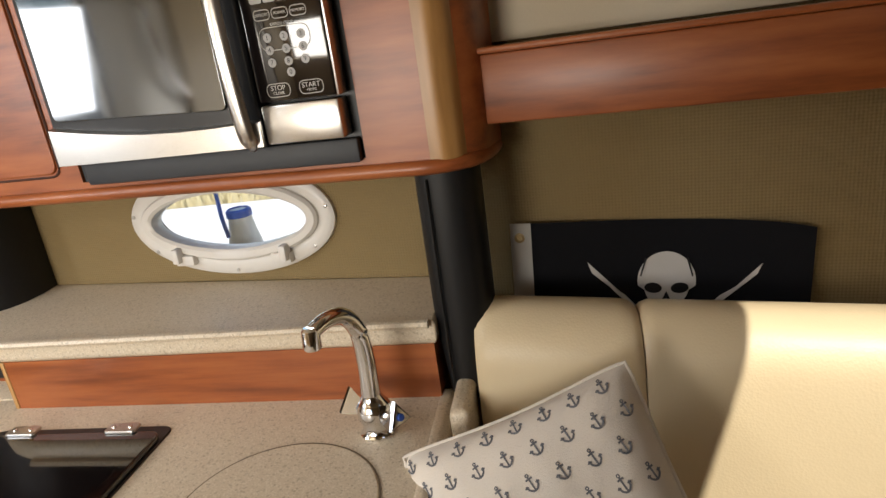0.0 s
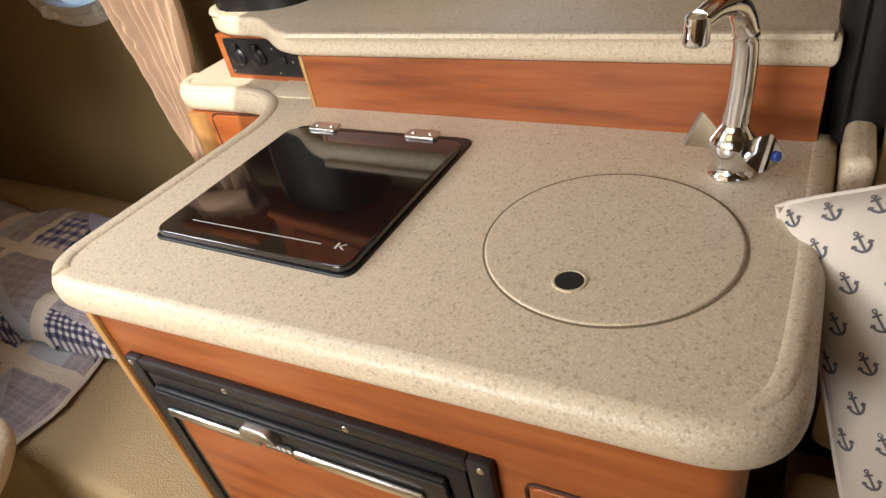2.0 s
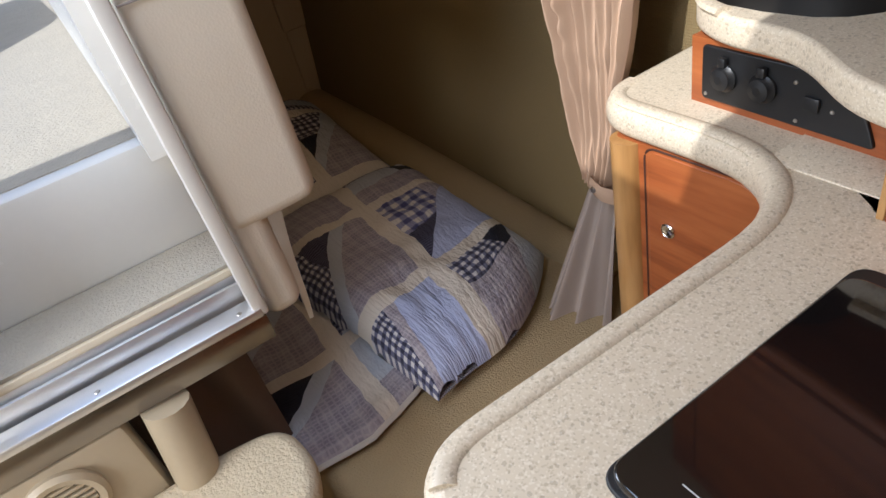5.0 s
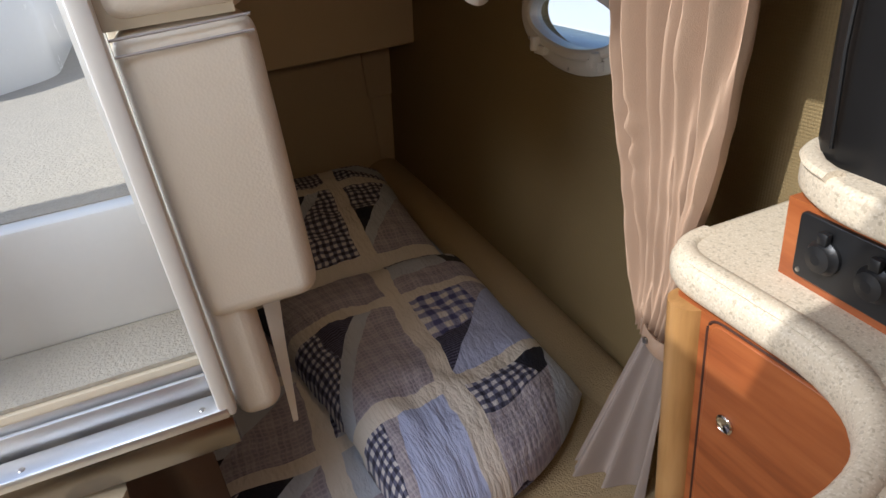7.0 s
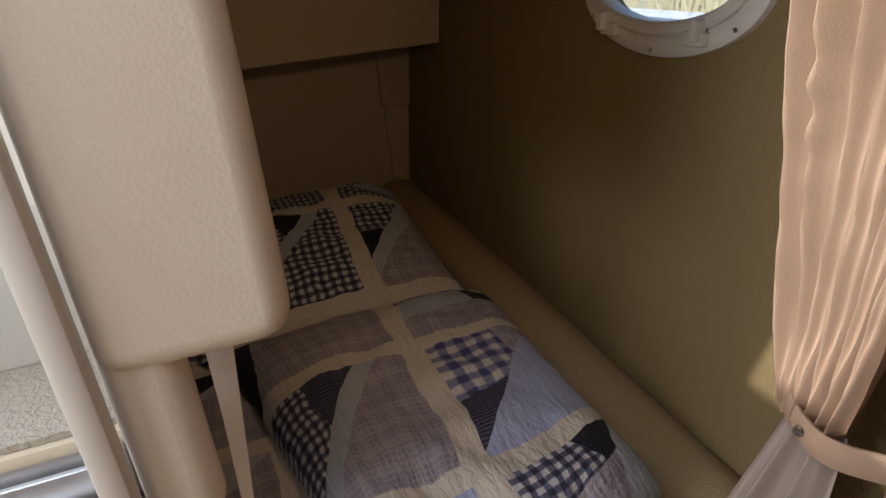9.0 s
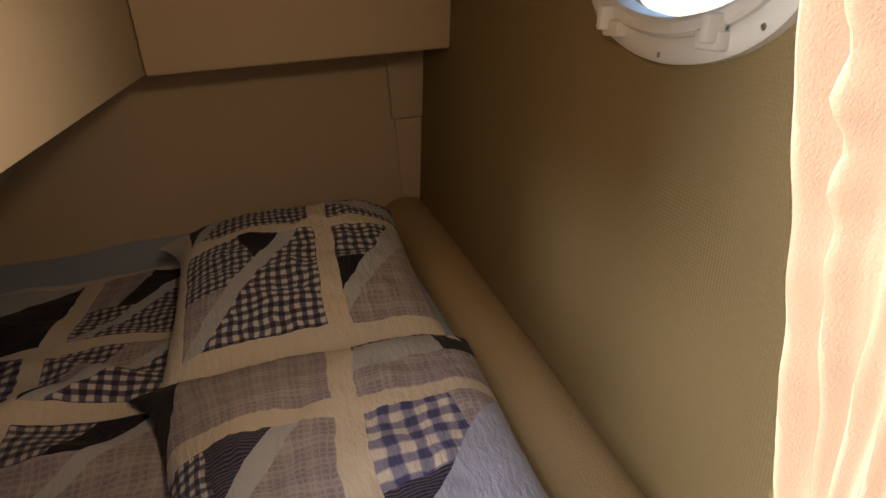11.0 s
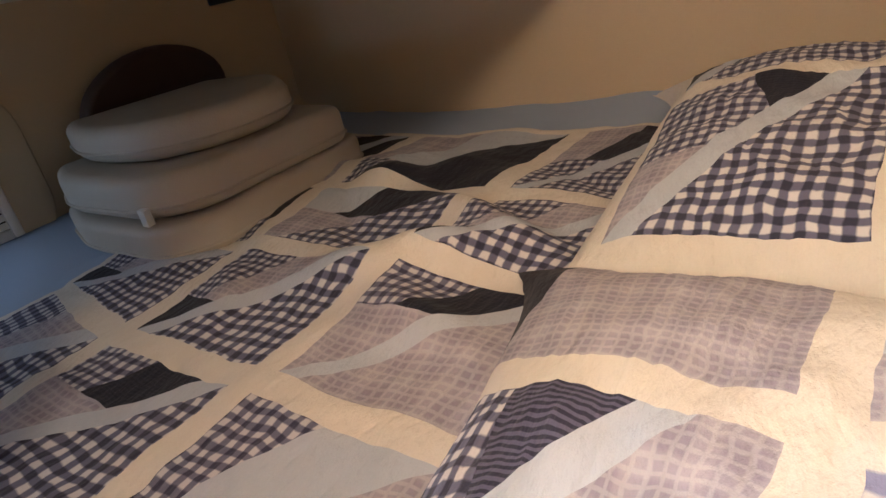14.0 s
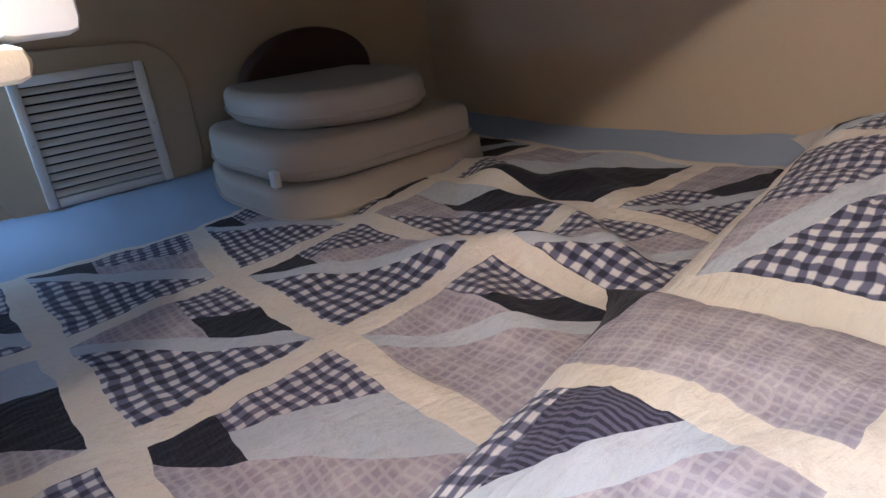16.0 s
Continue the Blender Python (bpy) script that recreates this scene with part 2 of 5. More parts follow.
def slab(outline, z0, z1, round_top=0.0, round_bottom=0.0, steps=4):
    """A plate from an outline seen from above (anticlockwise), its rims rounded."""
    if sum(a[0] * b[1] - b[0] * a[1] for a, b in zip(outline, outline[1:] + outline[:1])) < 0:
        outline = outline[::-1]
    n = len(outline)
    nor = []
    for i in range(n):
        a, b, c = (Vector(outline[k % n]) for k in (i - 1, i, i + 1))
        t = ((b - a).normalized() + (c - b).normalized()).normalized()
        nor.append(Vector((t.y, -t.x)))
    rings = []
    for k in range(steps + 1 if round_bottom else 1):
        w = math.pi / 2 * k / steps
        rings.append((round_bottom * (1 - math.sin(w)), z0 + round_bottom * (1 - math.cos(w))))
    for k in range(steps + 1 if round_top else 1):
        w = math.pi / 2 * k / steps
        rings.append((round_top * (1 - math.cos(w)), z1 - round_top * (1 - math.sin(w))))
    verts, faces = [], []
    for inset, z in rings:
        ring = [Vector((p[0] - m.x * inset, p[1] - m.y * inset)) for p, m in zip(outline, nor)]
        for _ in range(24 if inset else 0):      # where a tight corner folds over, draw its points together
            folded = False
            for i in range(n):
                j = (i + 1) % n
                way = Vector(outline[j]) - Vector(outline[i])
                if (ring[j] - ring[i]).dot(way) < -1e-9:
                    ring[i] = ring[j] = (ring[i] + ring[j]) / 2
                    folded = True
            if not folded:
                break
        verts += [(p.x, p.y, z) for p in ring]
    for r in range(len(rings) - 1):
        for i in range(n):
            j = (i + 1) % n
            faces.append((r * n + i, r * n + j, (r + 1) * n + j, (r + 1) * n + i))
    faces.append(tuple(reversed(range(n))))
    faces.append(tuple((len(rings) - 1) * n + i for i in range(n)))
    bm = mesh(verts, faces)
    bmesh.ops.remove_doubles(bm, verts=bm.verts[:], dist=0.00004)
    return bm


def rounded(points, radii, steps=6):
    """A polygon with its corners rounded, each by its own radius."""
    out, n = [], len(points)
    for i in range(n):
        a, b, c = (Vector(points[k % n]) for k in (i - 1, i, i + 1))
        r = radii[i] if isinstance(radii, (list, tuple)) else radii
        if r <= 0:
            out.append(tuple(b))
            continue
        u, w = (a - b), (c - b)
        r = min(r, u.length * 0.49, w.length * 0.49)
        s, e = b + u.normalized() * r, b + w.normalized() * r
        for k in range(steps + 1):
            t = k / steps
            out.append(tuple((1 - t) ** 2 * s + 2 * t * (1 - t) * b + t * t * e))
    return out


def ellipse(cx, cy, rx, ry, n=32):
    return [(cx + rx * math.cos(2 * math.pi * k / n), cy + ry * math.sin(2 * math.pi * k / n)) for k in range(n)]


def lathe(profile, n=20, m=None):
    verts, faces = [], []
    for r, z in profile:
        verts += [(r * math.cos(2 * math.pi * k / n), r * math.sin(2 * math.pi * k / n), z) for k in range(n)]
    for i in range(len(profile) - 1):
        for k in range(n):
            j = (k + 1) % n
            faces.append((i * n + k, i * n + j, (i + 1) * n + j, (i + 1) * n + k))
    faces.append(tuple(reversed(range(n))))
    faces.append(tuple((len(profile) - 1) * n + k for k in range(n)))
    bm = mesh(verts, faces)
    if m is not None:
        bm.transform(m)
    return bm


def tube(path, radius, n=10, squash=1.0):
    """A pipe along a line of points; radius may be a list."""
    pts = [Vector(p) for p in path]
    verts, faces = [], []
    up = Vector((0, 0, 1))
    for i, p in enumerate(pts):
        t = (pts[min(i + 1, len(pts) - 1)] - pts[max(i - 1, 0)]).normalized()
        side = t.cross(up if abs(t.z) < 0.95 else Vector((1, 0, 0))).normalized()
        top = side.cross(t)
        r = radius[i] if isinstance(radius, (list, tuple)) else radius
        verts += [tuple(p + side * r * math.cos(2 * math.pi * k / n) + top * r * squash * math.sin(2 * math.pi * k / n)) for k in range(n)]
    for i in range(len(pts) - 1):
        for k in range(n):
            j = (k + 1) % n
            faces.append((i * n + k, i * n + j, (i + 1) * n + j, (i + 1) * n + k))
    faces.append(tuple(reversed(range(n))))
    faces.append(tuple((len(pts) - 1) * n + k for k in range(n)))
    return mesh(verts, faces)


def arc(points, steps=8):
    """A smooth line through points (Catmull-Rom)."""
    p = [Vector(points[0])] + [Vector(q) for q in points] + [Vector(points[-1])]
    out = []
    for i in range(1, len(p) - 2):
        for k in range(steps):
            t = k / steps
            a, b, c, d = p[i - 1], p[i], p[i + 1], p[i + 2]
            out.append(0.5 * (2 * b + (c - a) * t + (2 * a - 5 * b + 4 * c - d) * t * t + (3 * b - a - 3 * c + d) * t ** 3))
    out.append(p[-2])
    return out


def sheet(nu, nv, f, uv=None):
    """A surface f(u, v) over the unit square; uv gives its cloth coordinates."""
    verts = [f(i / nu, j / nv) for j in range(nv + 1) for i in range(nu + 1)]
    faces = [(j * (nu + 1) + i, j * (nu + 1) + i + 1, (j + 1) * (nu + 1) + i + 1, (j + 1) * (nu + 1) + i) for j in range(nv) for i in range(nu)]
    bm = mesh(verts, faces)
    if uv:
        layer = bm.loops.layers.uv.new("UVMap")
        k = 0
        bm.verts.ensure_lookup_table()
        bm.verts.index_update()
        for face in bm.faces:
            for loop in face.loops:
                i = loop.vert.index
                loop[layer].uv = uv((i % (nu + 1)) / nu, (i // (nu + 1)) / nv)
    return bm


def thicken(bm, depth):
    """Gives a sheet a back face."""
    geom = bmesh.ops.solidify(bm, geom=bm.faces[:], thickness=depth)
    return bm


def join(*bms):
    out = bmesh.new()
    tmp = bpy.data.meshes.new("tmp")
    for b in bms:
        b.to_mesh(tmp)
        out.from_mesh(tmp)
        b.free()
    bpy.data.meshes.remove(tmp)
    return out


def part(name, bm, material, parent=None, label="", smooth=40):
    bmesh.ops.recalc_face_normals(bm, faces=bm.faces[:])
    caps = [f for f in bm.faces if len(f.verts) > 8]
    if caps:
        caps = bmesh.ops.triangulate(bm, faces=caps)["faces"]
        bm.faces.index_update()
        caps = [f.index for f in caps]
    data = bpy.data.meshes.new(name)
    bm.to_mesh(data)
    bm.free()
    data.materials.append(material)
    if smooth:
        data.shade_smooth()
        data.set_sharp_from_angle(angle=radians(smooth))
        for i in caps:                          # flat caps stay flat
            data.polygons[i].use_smooth = False
    ob = new(name, data)
    if parent is not None:
        ob.parent = parent
        ob.matrix_parent_inverse = parent.matrix_world.inverted()
    if label:
        tagged(ob, label)
    return ob


def thing(name, label, category, group="", at=(0, 0, 0)):
    ob = new(name)
    ob.location = at
    ob.empty_display_size = 0.05
    bpy.context.view_layer.update()
    return tagged(ob, label, category, group)


def setting(name, bm, material, label, category, smooth=40):
    return tagged(part(name, bm, material, None, "", smooth), label, category, "", "structure")


def turned(x, y, z, rx=0, ry=0, rz=0):
    return pose(x, y, z, rx, ry, rz)


# ---- companionway daylight and added fill lamps ----
def area_lamp(name, m, wide, high, watts, colour):
    lamp = new(name, bpy.data.lights.new(name, "AREA"))
    lamp.data.shape, lamp.data.size, lamp.data.size_y = "RECTANGLE", wide, high
    lamp.data.energy, lamp.data.color = watts, colour
    lamp.matrix_world = m
    return lamp


SUN_GAP_A = (-0.80, -0.355, -0.535, 0.05)        # unseen roof gaps, added to shape the sun patches: x0, x1, y0, y1
SUN_GAP_B = (1.13, 1.42, -0.72, -0.31)
SIDE_OPENING = (-0.90, 0.45, 1.10, 1.62)      # opening added in the unseen starboard wall for fill: x0, x1, z0, z1
# fill lamps added in the two made-up roof gaps
area_lamp("aft_roof_fill", look((-0.56, -0.24, 1.93), (-0.56, -0.24, 0)), 0.38, 0.54, 2.5, (0.86, 0.93, 1.0))
area_lamp("forward_roof_fill", look((1.275, -0.51, 1.93), (1.275, -0.51, 0)), 0.27, 0.34, 0.12, (0.95, 0.97, 1.0))
area_lamp("companionway_daylight", look((-1.10, -0.33, 1.60), (0.4, 0.1, 1.1)), 0.38, 0.34, 4, (0.95, 0.97, 1.0))
# main fill lamp, added in a made-up opening in the starboard wall
area_lamp("side_fill_light", look((-0.40, -1.63, 1.36), (-0.45, 0, 1.05)), 0.9, 0.5, 17, (1.0, 0.95, 0.88))
# warm fill added out of view; no such lamp is known here
area_lamp("berth_warm_fill", look((-1.165, 0.37, 1.275), (-2.35, -0.14, 0.55)), 0.07, 0.07, 0.5, (1.0, 0.68, 0.38)).data.spread = radians(135)
# cool fill added inside the berth; the wall there has no port
area_lamp("berth_cool_fill", look((-1.20, -1.55, 0.72), (-1.9, -0.3, 0.5)), 0.30, 0.13, 0.16, (0.74, 0.87, 1.0))

# ---- the large structure ----
SOLE, TOP, ROOF = 0.0, 0.96, 1.90            # cabin floor, counter top, cabin roof


def hull_y(x, z):
    """The hull side's lining: leaning outwards along the berth, closing in towards the bow."""
    k = [(-3.0, 0.60, 0.66), (-2.75, 0.63, 0.70), (-1.6, 0.685, 0.755), (-0.85, 0.72, 0.755), (-0.46, 0.71, 0.71), (0.0, 0.655, 0.655), (0.42, 0.595, 0.595), (2.4, 0.29, 0.29)]
    for (xa, a0, a1), (xb, b0, b1) in zip(k, k[1:]):
        if x <= xb:
            t = max(0.0, (x - xa) / (xb - xa))
            lo, hi = a0 + (b0 - a0) * t, a1 + (b1 - a1) * t
            return lo + (hi - lo) * (z - 0.4) / 0.7
    return k[-1][1]


PORT_A = (0.022, 1.232, 0.20, 0.080)         # the oval portlights' holes: centre and half sizes
PORT_B = (-1.48, 1.125, 0.20, 0.080)


def wall_with_ports(x0, x1, z0, z1, ports, thick):
    """The hull side as a lofted wall; round each port a ring of quads joins the oval to a square of the grid."""
    xs = {x0, x1}
    zs = {z0, z1, 0.4, 1.1}
    for cx, cz, rx, rz in ports:
        xs |= {cx - rx * 1.3, cx + rx * 1.3}
        zs |= {cz - rz * 1.5, cz + rz * 1.5}
    xs, zs = sorted(xs | {-2.75, -1.6, -0.85, -0.46, 0.0, 0.42}), sorted(zs)
    verts, faces, index = [], [], {}

    def vert(x, z, side):
        key = (round(x, 4), round(z, 4), side)
        if key not in index:
            index[key] = len(verts)
            verts.append((x, hull_y(x, z) + thick * side, z))
        return index[key]
    for xa, xb in zip(xs, xs[1:]):
        for za, zb in zip(zs, zs[1:]):
            if not any(cx - rx * 1.31 < xa and xb < cx + rx * 1.31 and cz - rz * 1.51 < za and zb < cz + rz * 1.51 for cx, cz, rx, rz in ports):
                for s in (0, 1):
                    faces.append((vert(xa, za, s), vert(xb, za, s), vert(xb, zb, s), vert(xa, zb, s)))
    for cx, cz, rx, rz in ports:
        n = 64
        ring = []
        for k in range(n):
            w = 2 * math.pi * k / n
            c, s = math.cos(w), math.sin(w)
            f = 1 / max(abs(c), abs(s))
            ring.append(((cx + rx * c, cz + rz * s), (cx + rx * 1.3 * c * f, cz + rz * 1.5 * s * f)))
        for k in range(n):
            (a, b), (c, d) = ring[k], ring[(k + 1) % n]
            for s in (0, 1):
                faces.append((vert(*a, s), vert(*b, s), vert(*d, s), vert(*c, s)))
            faces.append((vert(*a, 0), vert(*c, 0), vert(*c, 1), vert(*a, 1)))
    return mesh(verts, faces)


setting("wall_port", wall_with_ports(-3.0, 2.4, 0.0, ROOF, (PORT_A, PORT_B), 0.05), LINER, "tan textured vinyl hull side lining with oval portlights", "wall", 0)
setting("floor", box(-3.0, 2.4, -1.7, 0.75, -0.06, SOLE), CARPET, "tan carpeted cabin sole", "floor")
setting("wall_aft", join(box(-2.83, -2.75, -1.62, -0.08, 0.0, 1.0), box(-2.83, -2.75, -0.08, 0.75, 0.0, 1.5)), LINER_SMOOTH, "tan foam-backed aft wall of the berth", "wall")
sw = SIDE_OPENING
setting("wall_starboard", join(box(-2.75, -1.09, -1.62, -1.56, 0.0, 1.0), box(-1.09, sw[0], -1.66, -1.6, 0.0, ROOF), box(sw[1], 2.4, -1.66, -1.6, 0.0, ROOF), box(sw[0], sw[1], -1.66, -1.6, 0.0, sw[2]), box(sw[0], sw[1], -1.66, -1.6, sw[3], ROOF)),
        LINER_SMOOTH, "tan foam-backed starboard lining with a long opening added for fill light", "wall")
# unseen panel added to shade the forward cabin from the side fill
setting("light_block_panel", box(0.25, 0.29, -1.6, -0.62, 0.0, ROOF, 0.006), SHELL, "unseen tan panel added to keep side light off the settee", "wall")
setting("wall_bow", box(2.3, 2.38, -1.62, 0.4, 0.0, ROOF), LINER_SMOOTH, "tan forward bulkhead closing the cabin", "wall")


def plate_with_holes(x0, x1, y0, y1, z0, z1, holes):
    xs = sorted({x0, x1, *(h[0] for h in holes), *(h[1] for h in holes)})
    ys = sorted({y0, y1, *(h[2] for h in holes), *(h[3] for h in holes)})
    bms = []
    for xa, xb in zip(xs, xs[1:]):
        for ya, yb in zip(ys, ys[1:]):
            if not any(h[0] <= xa and xb <= h[1] and h[2] <= ya and yb <= h[3] for h in holes):
                bms.append(box(xa, xb, ya, yb, z0, z1))
    return join(*bms)


# unseen roof; its two gaps are placed to let the sun patches in
setting("ceiling", plate_with_holes(-1.10, 2.4, -1.7, 0.85, ROOF, ROOF + 0.05, [SUN_GAP_A, SUN_GAP_B]), HEADLINER, "unseen cream cabin headliner with two gaps added to shape the sunlight", "ceiling")
setting("ceiling_side_deck", join(box(-3.0, -1.06, -0.08, 0.85, 1.45, 1.50), box(-2.75, -2.46, -0.079, 0.80, 0.952, 1.449, 0.012)), LINER_SMOOTH, "tan liner under the side deck", "ceiling")
setting("ceiling_cockpit", join(box(-2.75, -1.28, -1.62, -0.121, 0.96, 1.0), box(-1.262, -1.10, -1.62, -0.105, 0.806, 0.829, 0.010)), HEADLINER, "cream liner under the cockpit and its footwell", "ceiling")
setting("wall_trunk", box(-2.75, -1.13, -0.12, -0.08, 0.955, 1.5, 0.008), HEADLINER, "cream side wall between berth and cockpit", "wall")
# unseen lintel over the berth opening, set low to keep daylight off the hull
setting("wall_companionway", join(box(-1.09, -1.045, -1.6, -0.95, 0.0, ROOF), box(-1.09, -1.05, -0.12, 0.03, 1.30, ROOF), box(-1.09, -1.05, -0.95, -0.12, 1.80, ROOF), box(-1.09, -1.05, 0.03, 0.80, 1.34, ROOF)),
        SHELL, "tan moulded bulkhead round the companionway", "wall")

# ---- cockpit and outside ----
setting("cockpit_footwell", join(box(-1.25, -1.108, -1.6, -0.125, 0.8295, 0.836)), DECK, "grey-beige carpeted footwell of the cockpit", "floor")
setting("cockpit_riser", box(-1.30, -1.25, -1.9, -0.125, 0.83, 1.036, 0.010), GELCOAT, "white gelcoat riser up to the cockpit deck", "step")
setting("cockpit_deck", box(-5.2, -1.29, -2.3, -0.125, 1.005, 1.038), DECK, "grey-beige carpeted cockpit deck in patchy sun", "floor")
setting("cockpit_coaming", join(box(-5.2, -1.14, -0.14, 0.40, 1.51, 1.60, 0.03), box(-5.2, -1.14, -0.16, -0.121, 1.04, 1.51), box(-5.3, -5.2, -2.3, 0.40, 1.0, 1.75, 0.03), box(-5.3, -1.12, -2.35, -2.25, 1.0, 1.75, 0.03)), GELCOAT,
        "white gelcoat sides round the cockpit", "wall")
# added slab, near-white to stand in for overexposed glare in the portlight
BRIGHT_WHITE = plain("glare_white", (0.90, 0.89, 0.86), 0.7, 0.04)
setting("dock", box(-12, 12, 2.0, 3.35, 0.50, 0.67, 0.02), BRIGHT_WHITE, "near-white slab added beyond the portlights for the glare outside", "dock")
setting("side_deck", box(-5.3, 2.6, 0.825, 0.95, 1.0, 1.04, 0.015), GELCOAT, "white gelcoat side deck outside the portlights", "deck")
setting("ground", box(-60, 60, -60, 60, -0.9, -0.8), fabric("dry_reed_bank", (0.62, 0.55, 0.36), (0.40, 0.34, 0.18), 3.0, 0.8, 1.0, 0.6), "tan reedy bank beyond the boat", "ground")


def cockpit_seat():
    t = thing("cockpit_seat_base", "white moulded seat base standing on the cockpit deck", "seat base", at=(-2.9, -0.7, 1.04))
    part("plinth", slab(rounded([(-3.5, -1.2), (-2.35, -1.2), (-2.25, -0.75), (-2.6, -0.45), (-3.5, -0.5)], 0.10), 1.038, 1.34, 0.03), GELCOAT, t)
    part("cushion", slab(rounded([(-3.5, -1.2), (-2.4, -1.2), (-2.3, -0.76), (-2.62, -0.48), (-3.5, -0.52)], 0.10), 1.34, 1.42, 0.03, 0.02), WHITE_VINYL, t)


cockpit_seat()


def fender():
    t = thing("fender", "white boat fender with a blue cap hanging from a blue rope", "fender", at=(-0.085, 0.89, 1.04))
    part("body", lathe([(0.005, 0.0), (0.050, 0.006), (0.058, 0.03), (0.052, 0.07), (0.043, 0.11), (0.036, 0.150), (0.034, 0.168), (0.028, 0.178), (0.010, 0.180)], 24, turned(-0.085, 0.89, 1.055) @ Matrix.Scale(0.78, 4)), GELCOAT, t)
    part("cap", lathe([(0.035, 0.156), (0.0395, 0.158), (0.0390, 0.176), (0.032, 0.182), (0.030, 0.178)], 24, turned(-0.085, 0.89, 1.055) @ Matrix.Scale(0.78, 4)), BLUE, t)
    part("rope", tube([(-0.108, 0.858, 1.135), (-0.113, 0.857, 1.185), (-0.116, 0.860, 1.5), (-0.12, 0.865, 1.8)], 0.005, 8), BLUE, t)


fender()


def reeds():
    rnd = random.Random(5)
    verts, faces = [], []
    for _ in range(3200):
        x, y = rnd.uniform(-7, 7), rnd.uniform(3.4, 8.0)
        h, w, lean = rnd.uniform(0.9, 2.2), rnd.uniform(0.008, 0.03), rnd.uniform(-0.7, 0.7)
        k = len(verts)
        verts += [(x - w, y, -0.8), (x + w, y, -0.8), (x + lean + w * 0.3, y + lean * 0.5, -0.8 + h), (x + lean - w * 0.3, y + lean * 0.5, -0.8 + h)]
        faces.append((k, k + 1, k + 2, k + 3))
    tagged(part("reeds", mesh(verts, faces), fabric("dry_straw", (0.74, 0.66, 0.42), (0.54, 0.46, 0.26), 20, 0.2, 1.0, 1.2), None, "", 0), "dry straw-coloured reeds on the bank outside", "reeds", "", "stuff")


reeds()


# ---- portlights ----
def portlight(cx, cz, rx, rz):
    y = hull_y(cx, cz)
    slope = math.degrees(math.atan2(hull_y(cx + 0.1, cz) - hull_y(cx - 0.1, cz), 0.2))
    lean = math.degrees(math.atan2(hull_y(cx, cz + 0.1) - hull_y(cx, cz - 0.1), 0.2))
    m = pose(cx, y, cz, 0, 0, slope) @ pose(0, 0, 0, 90 - lean, 0, 0)      # local z points into the cabin
    t = thing("portlight", "oval white plastic portlight with a clear pane, shut", "porthole", "oval portlights", (cx, y, cz))

    def pointed(s, k=0.0):
        out = []
        for i in range(64):
            w = 2 * math.pi * i / 64
            c, q = math.cos(w), math.sin(w)
            out.append(((rx + s) * math.copysign(abs(c) ** (1 + k), c), (rz + s) * math.copysign(abs(q) ** (1 - k * 0.2), q)))
        return out

    def ring(outer, inner, z0, z1, lip):
        verts, faces = [], []
        for ring_, z in ((outer, z0), (outer, z1 - lip), (None, z1), (inner, z1 - lip), (inner, z0)):
            if ring_ is None:
                a = [((p[0] * 0.8 + q[0] * 0.2), (p[1] * 0.8 + q[1] * 0.2)) for p, q in zip(outer, inner)]
                b = [((p[0] * 0.25 + q[0] * 0.75), (p[1] * 0.25 + q[1] * 0.75)) for p, q in zip(outer, inner)]
                verts += [(p[0], p[1], z) for p in a] + [(p[0], p[1], z) for p in b]
            else:
                verts += [(p[0], p[1], z) for p in ring_]
        n = len(outer)
        for r in range(5):
            for i in range(n):
                j = (i + 1) % n
                faces.append((r * n + i, r * n + j, (r + 1) * n + j, (r + 1) * n + i))
        bm = mesh(verts, faces)
        bm.transform(m)
        return bm
    part("outer_frame", ring(pointed(0.034), pointed(-0.002), -0.006, 0.016, 0.005), WHITE, t)
    part("inner_frame", ring(pointed(0.002, 0.12), pointed(-0.022, 0.15), -0.014, 0.026, 0.005), WHITE, t)
    pane = part("pane", slab(pointed(-0.020, 0.15), -0.004, 0.002), GLASS, t)
    pane.data.transform(m)
    pane.visible_shadow = False
    for side in (-1, 1):
        lx, lz = side * rx * 0.56, -rz * 0.93 - 0.002
        body = join(box(lx - 0.022, lx + 0.022, lz - 0.012, lz + 0.010, 0.012, 0.032, 0.004), box(lx + side * 0.012 - 0.008, lx + side * 0.012 + 0.008, lz - 0.004, lz + 0.028, 0.02, 0.044, 0.004))
        body.transform(m)
        part("latch", body, WHITE, t)
    for a in (10, 90, 170, 215, 270, 325):
        w = radians(a)
        screw = lathe([(0.004, 0), (0.0035, 0.0015), (0.001, 0.002)], 8, m @ turned((rx + 0.024) * math.cos(w), (rz + 0.024) * math.sin(w), 0.0165))
        part("screw", screw, STEEL, t)


portlight(*PORT_A)
portlight(*PORT_B)

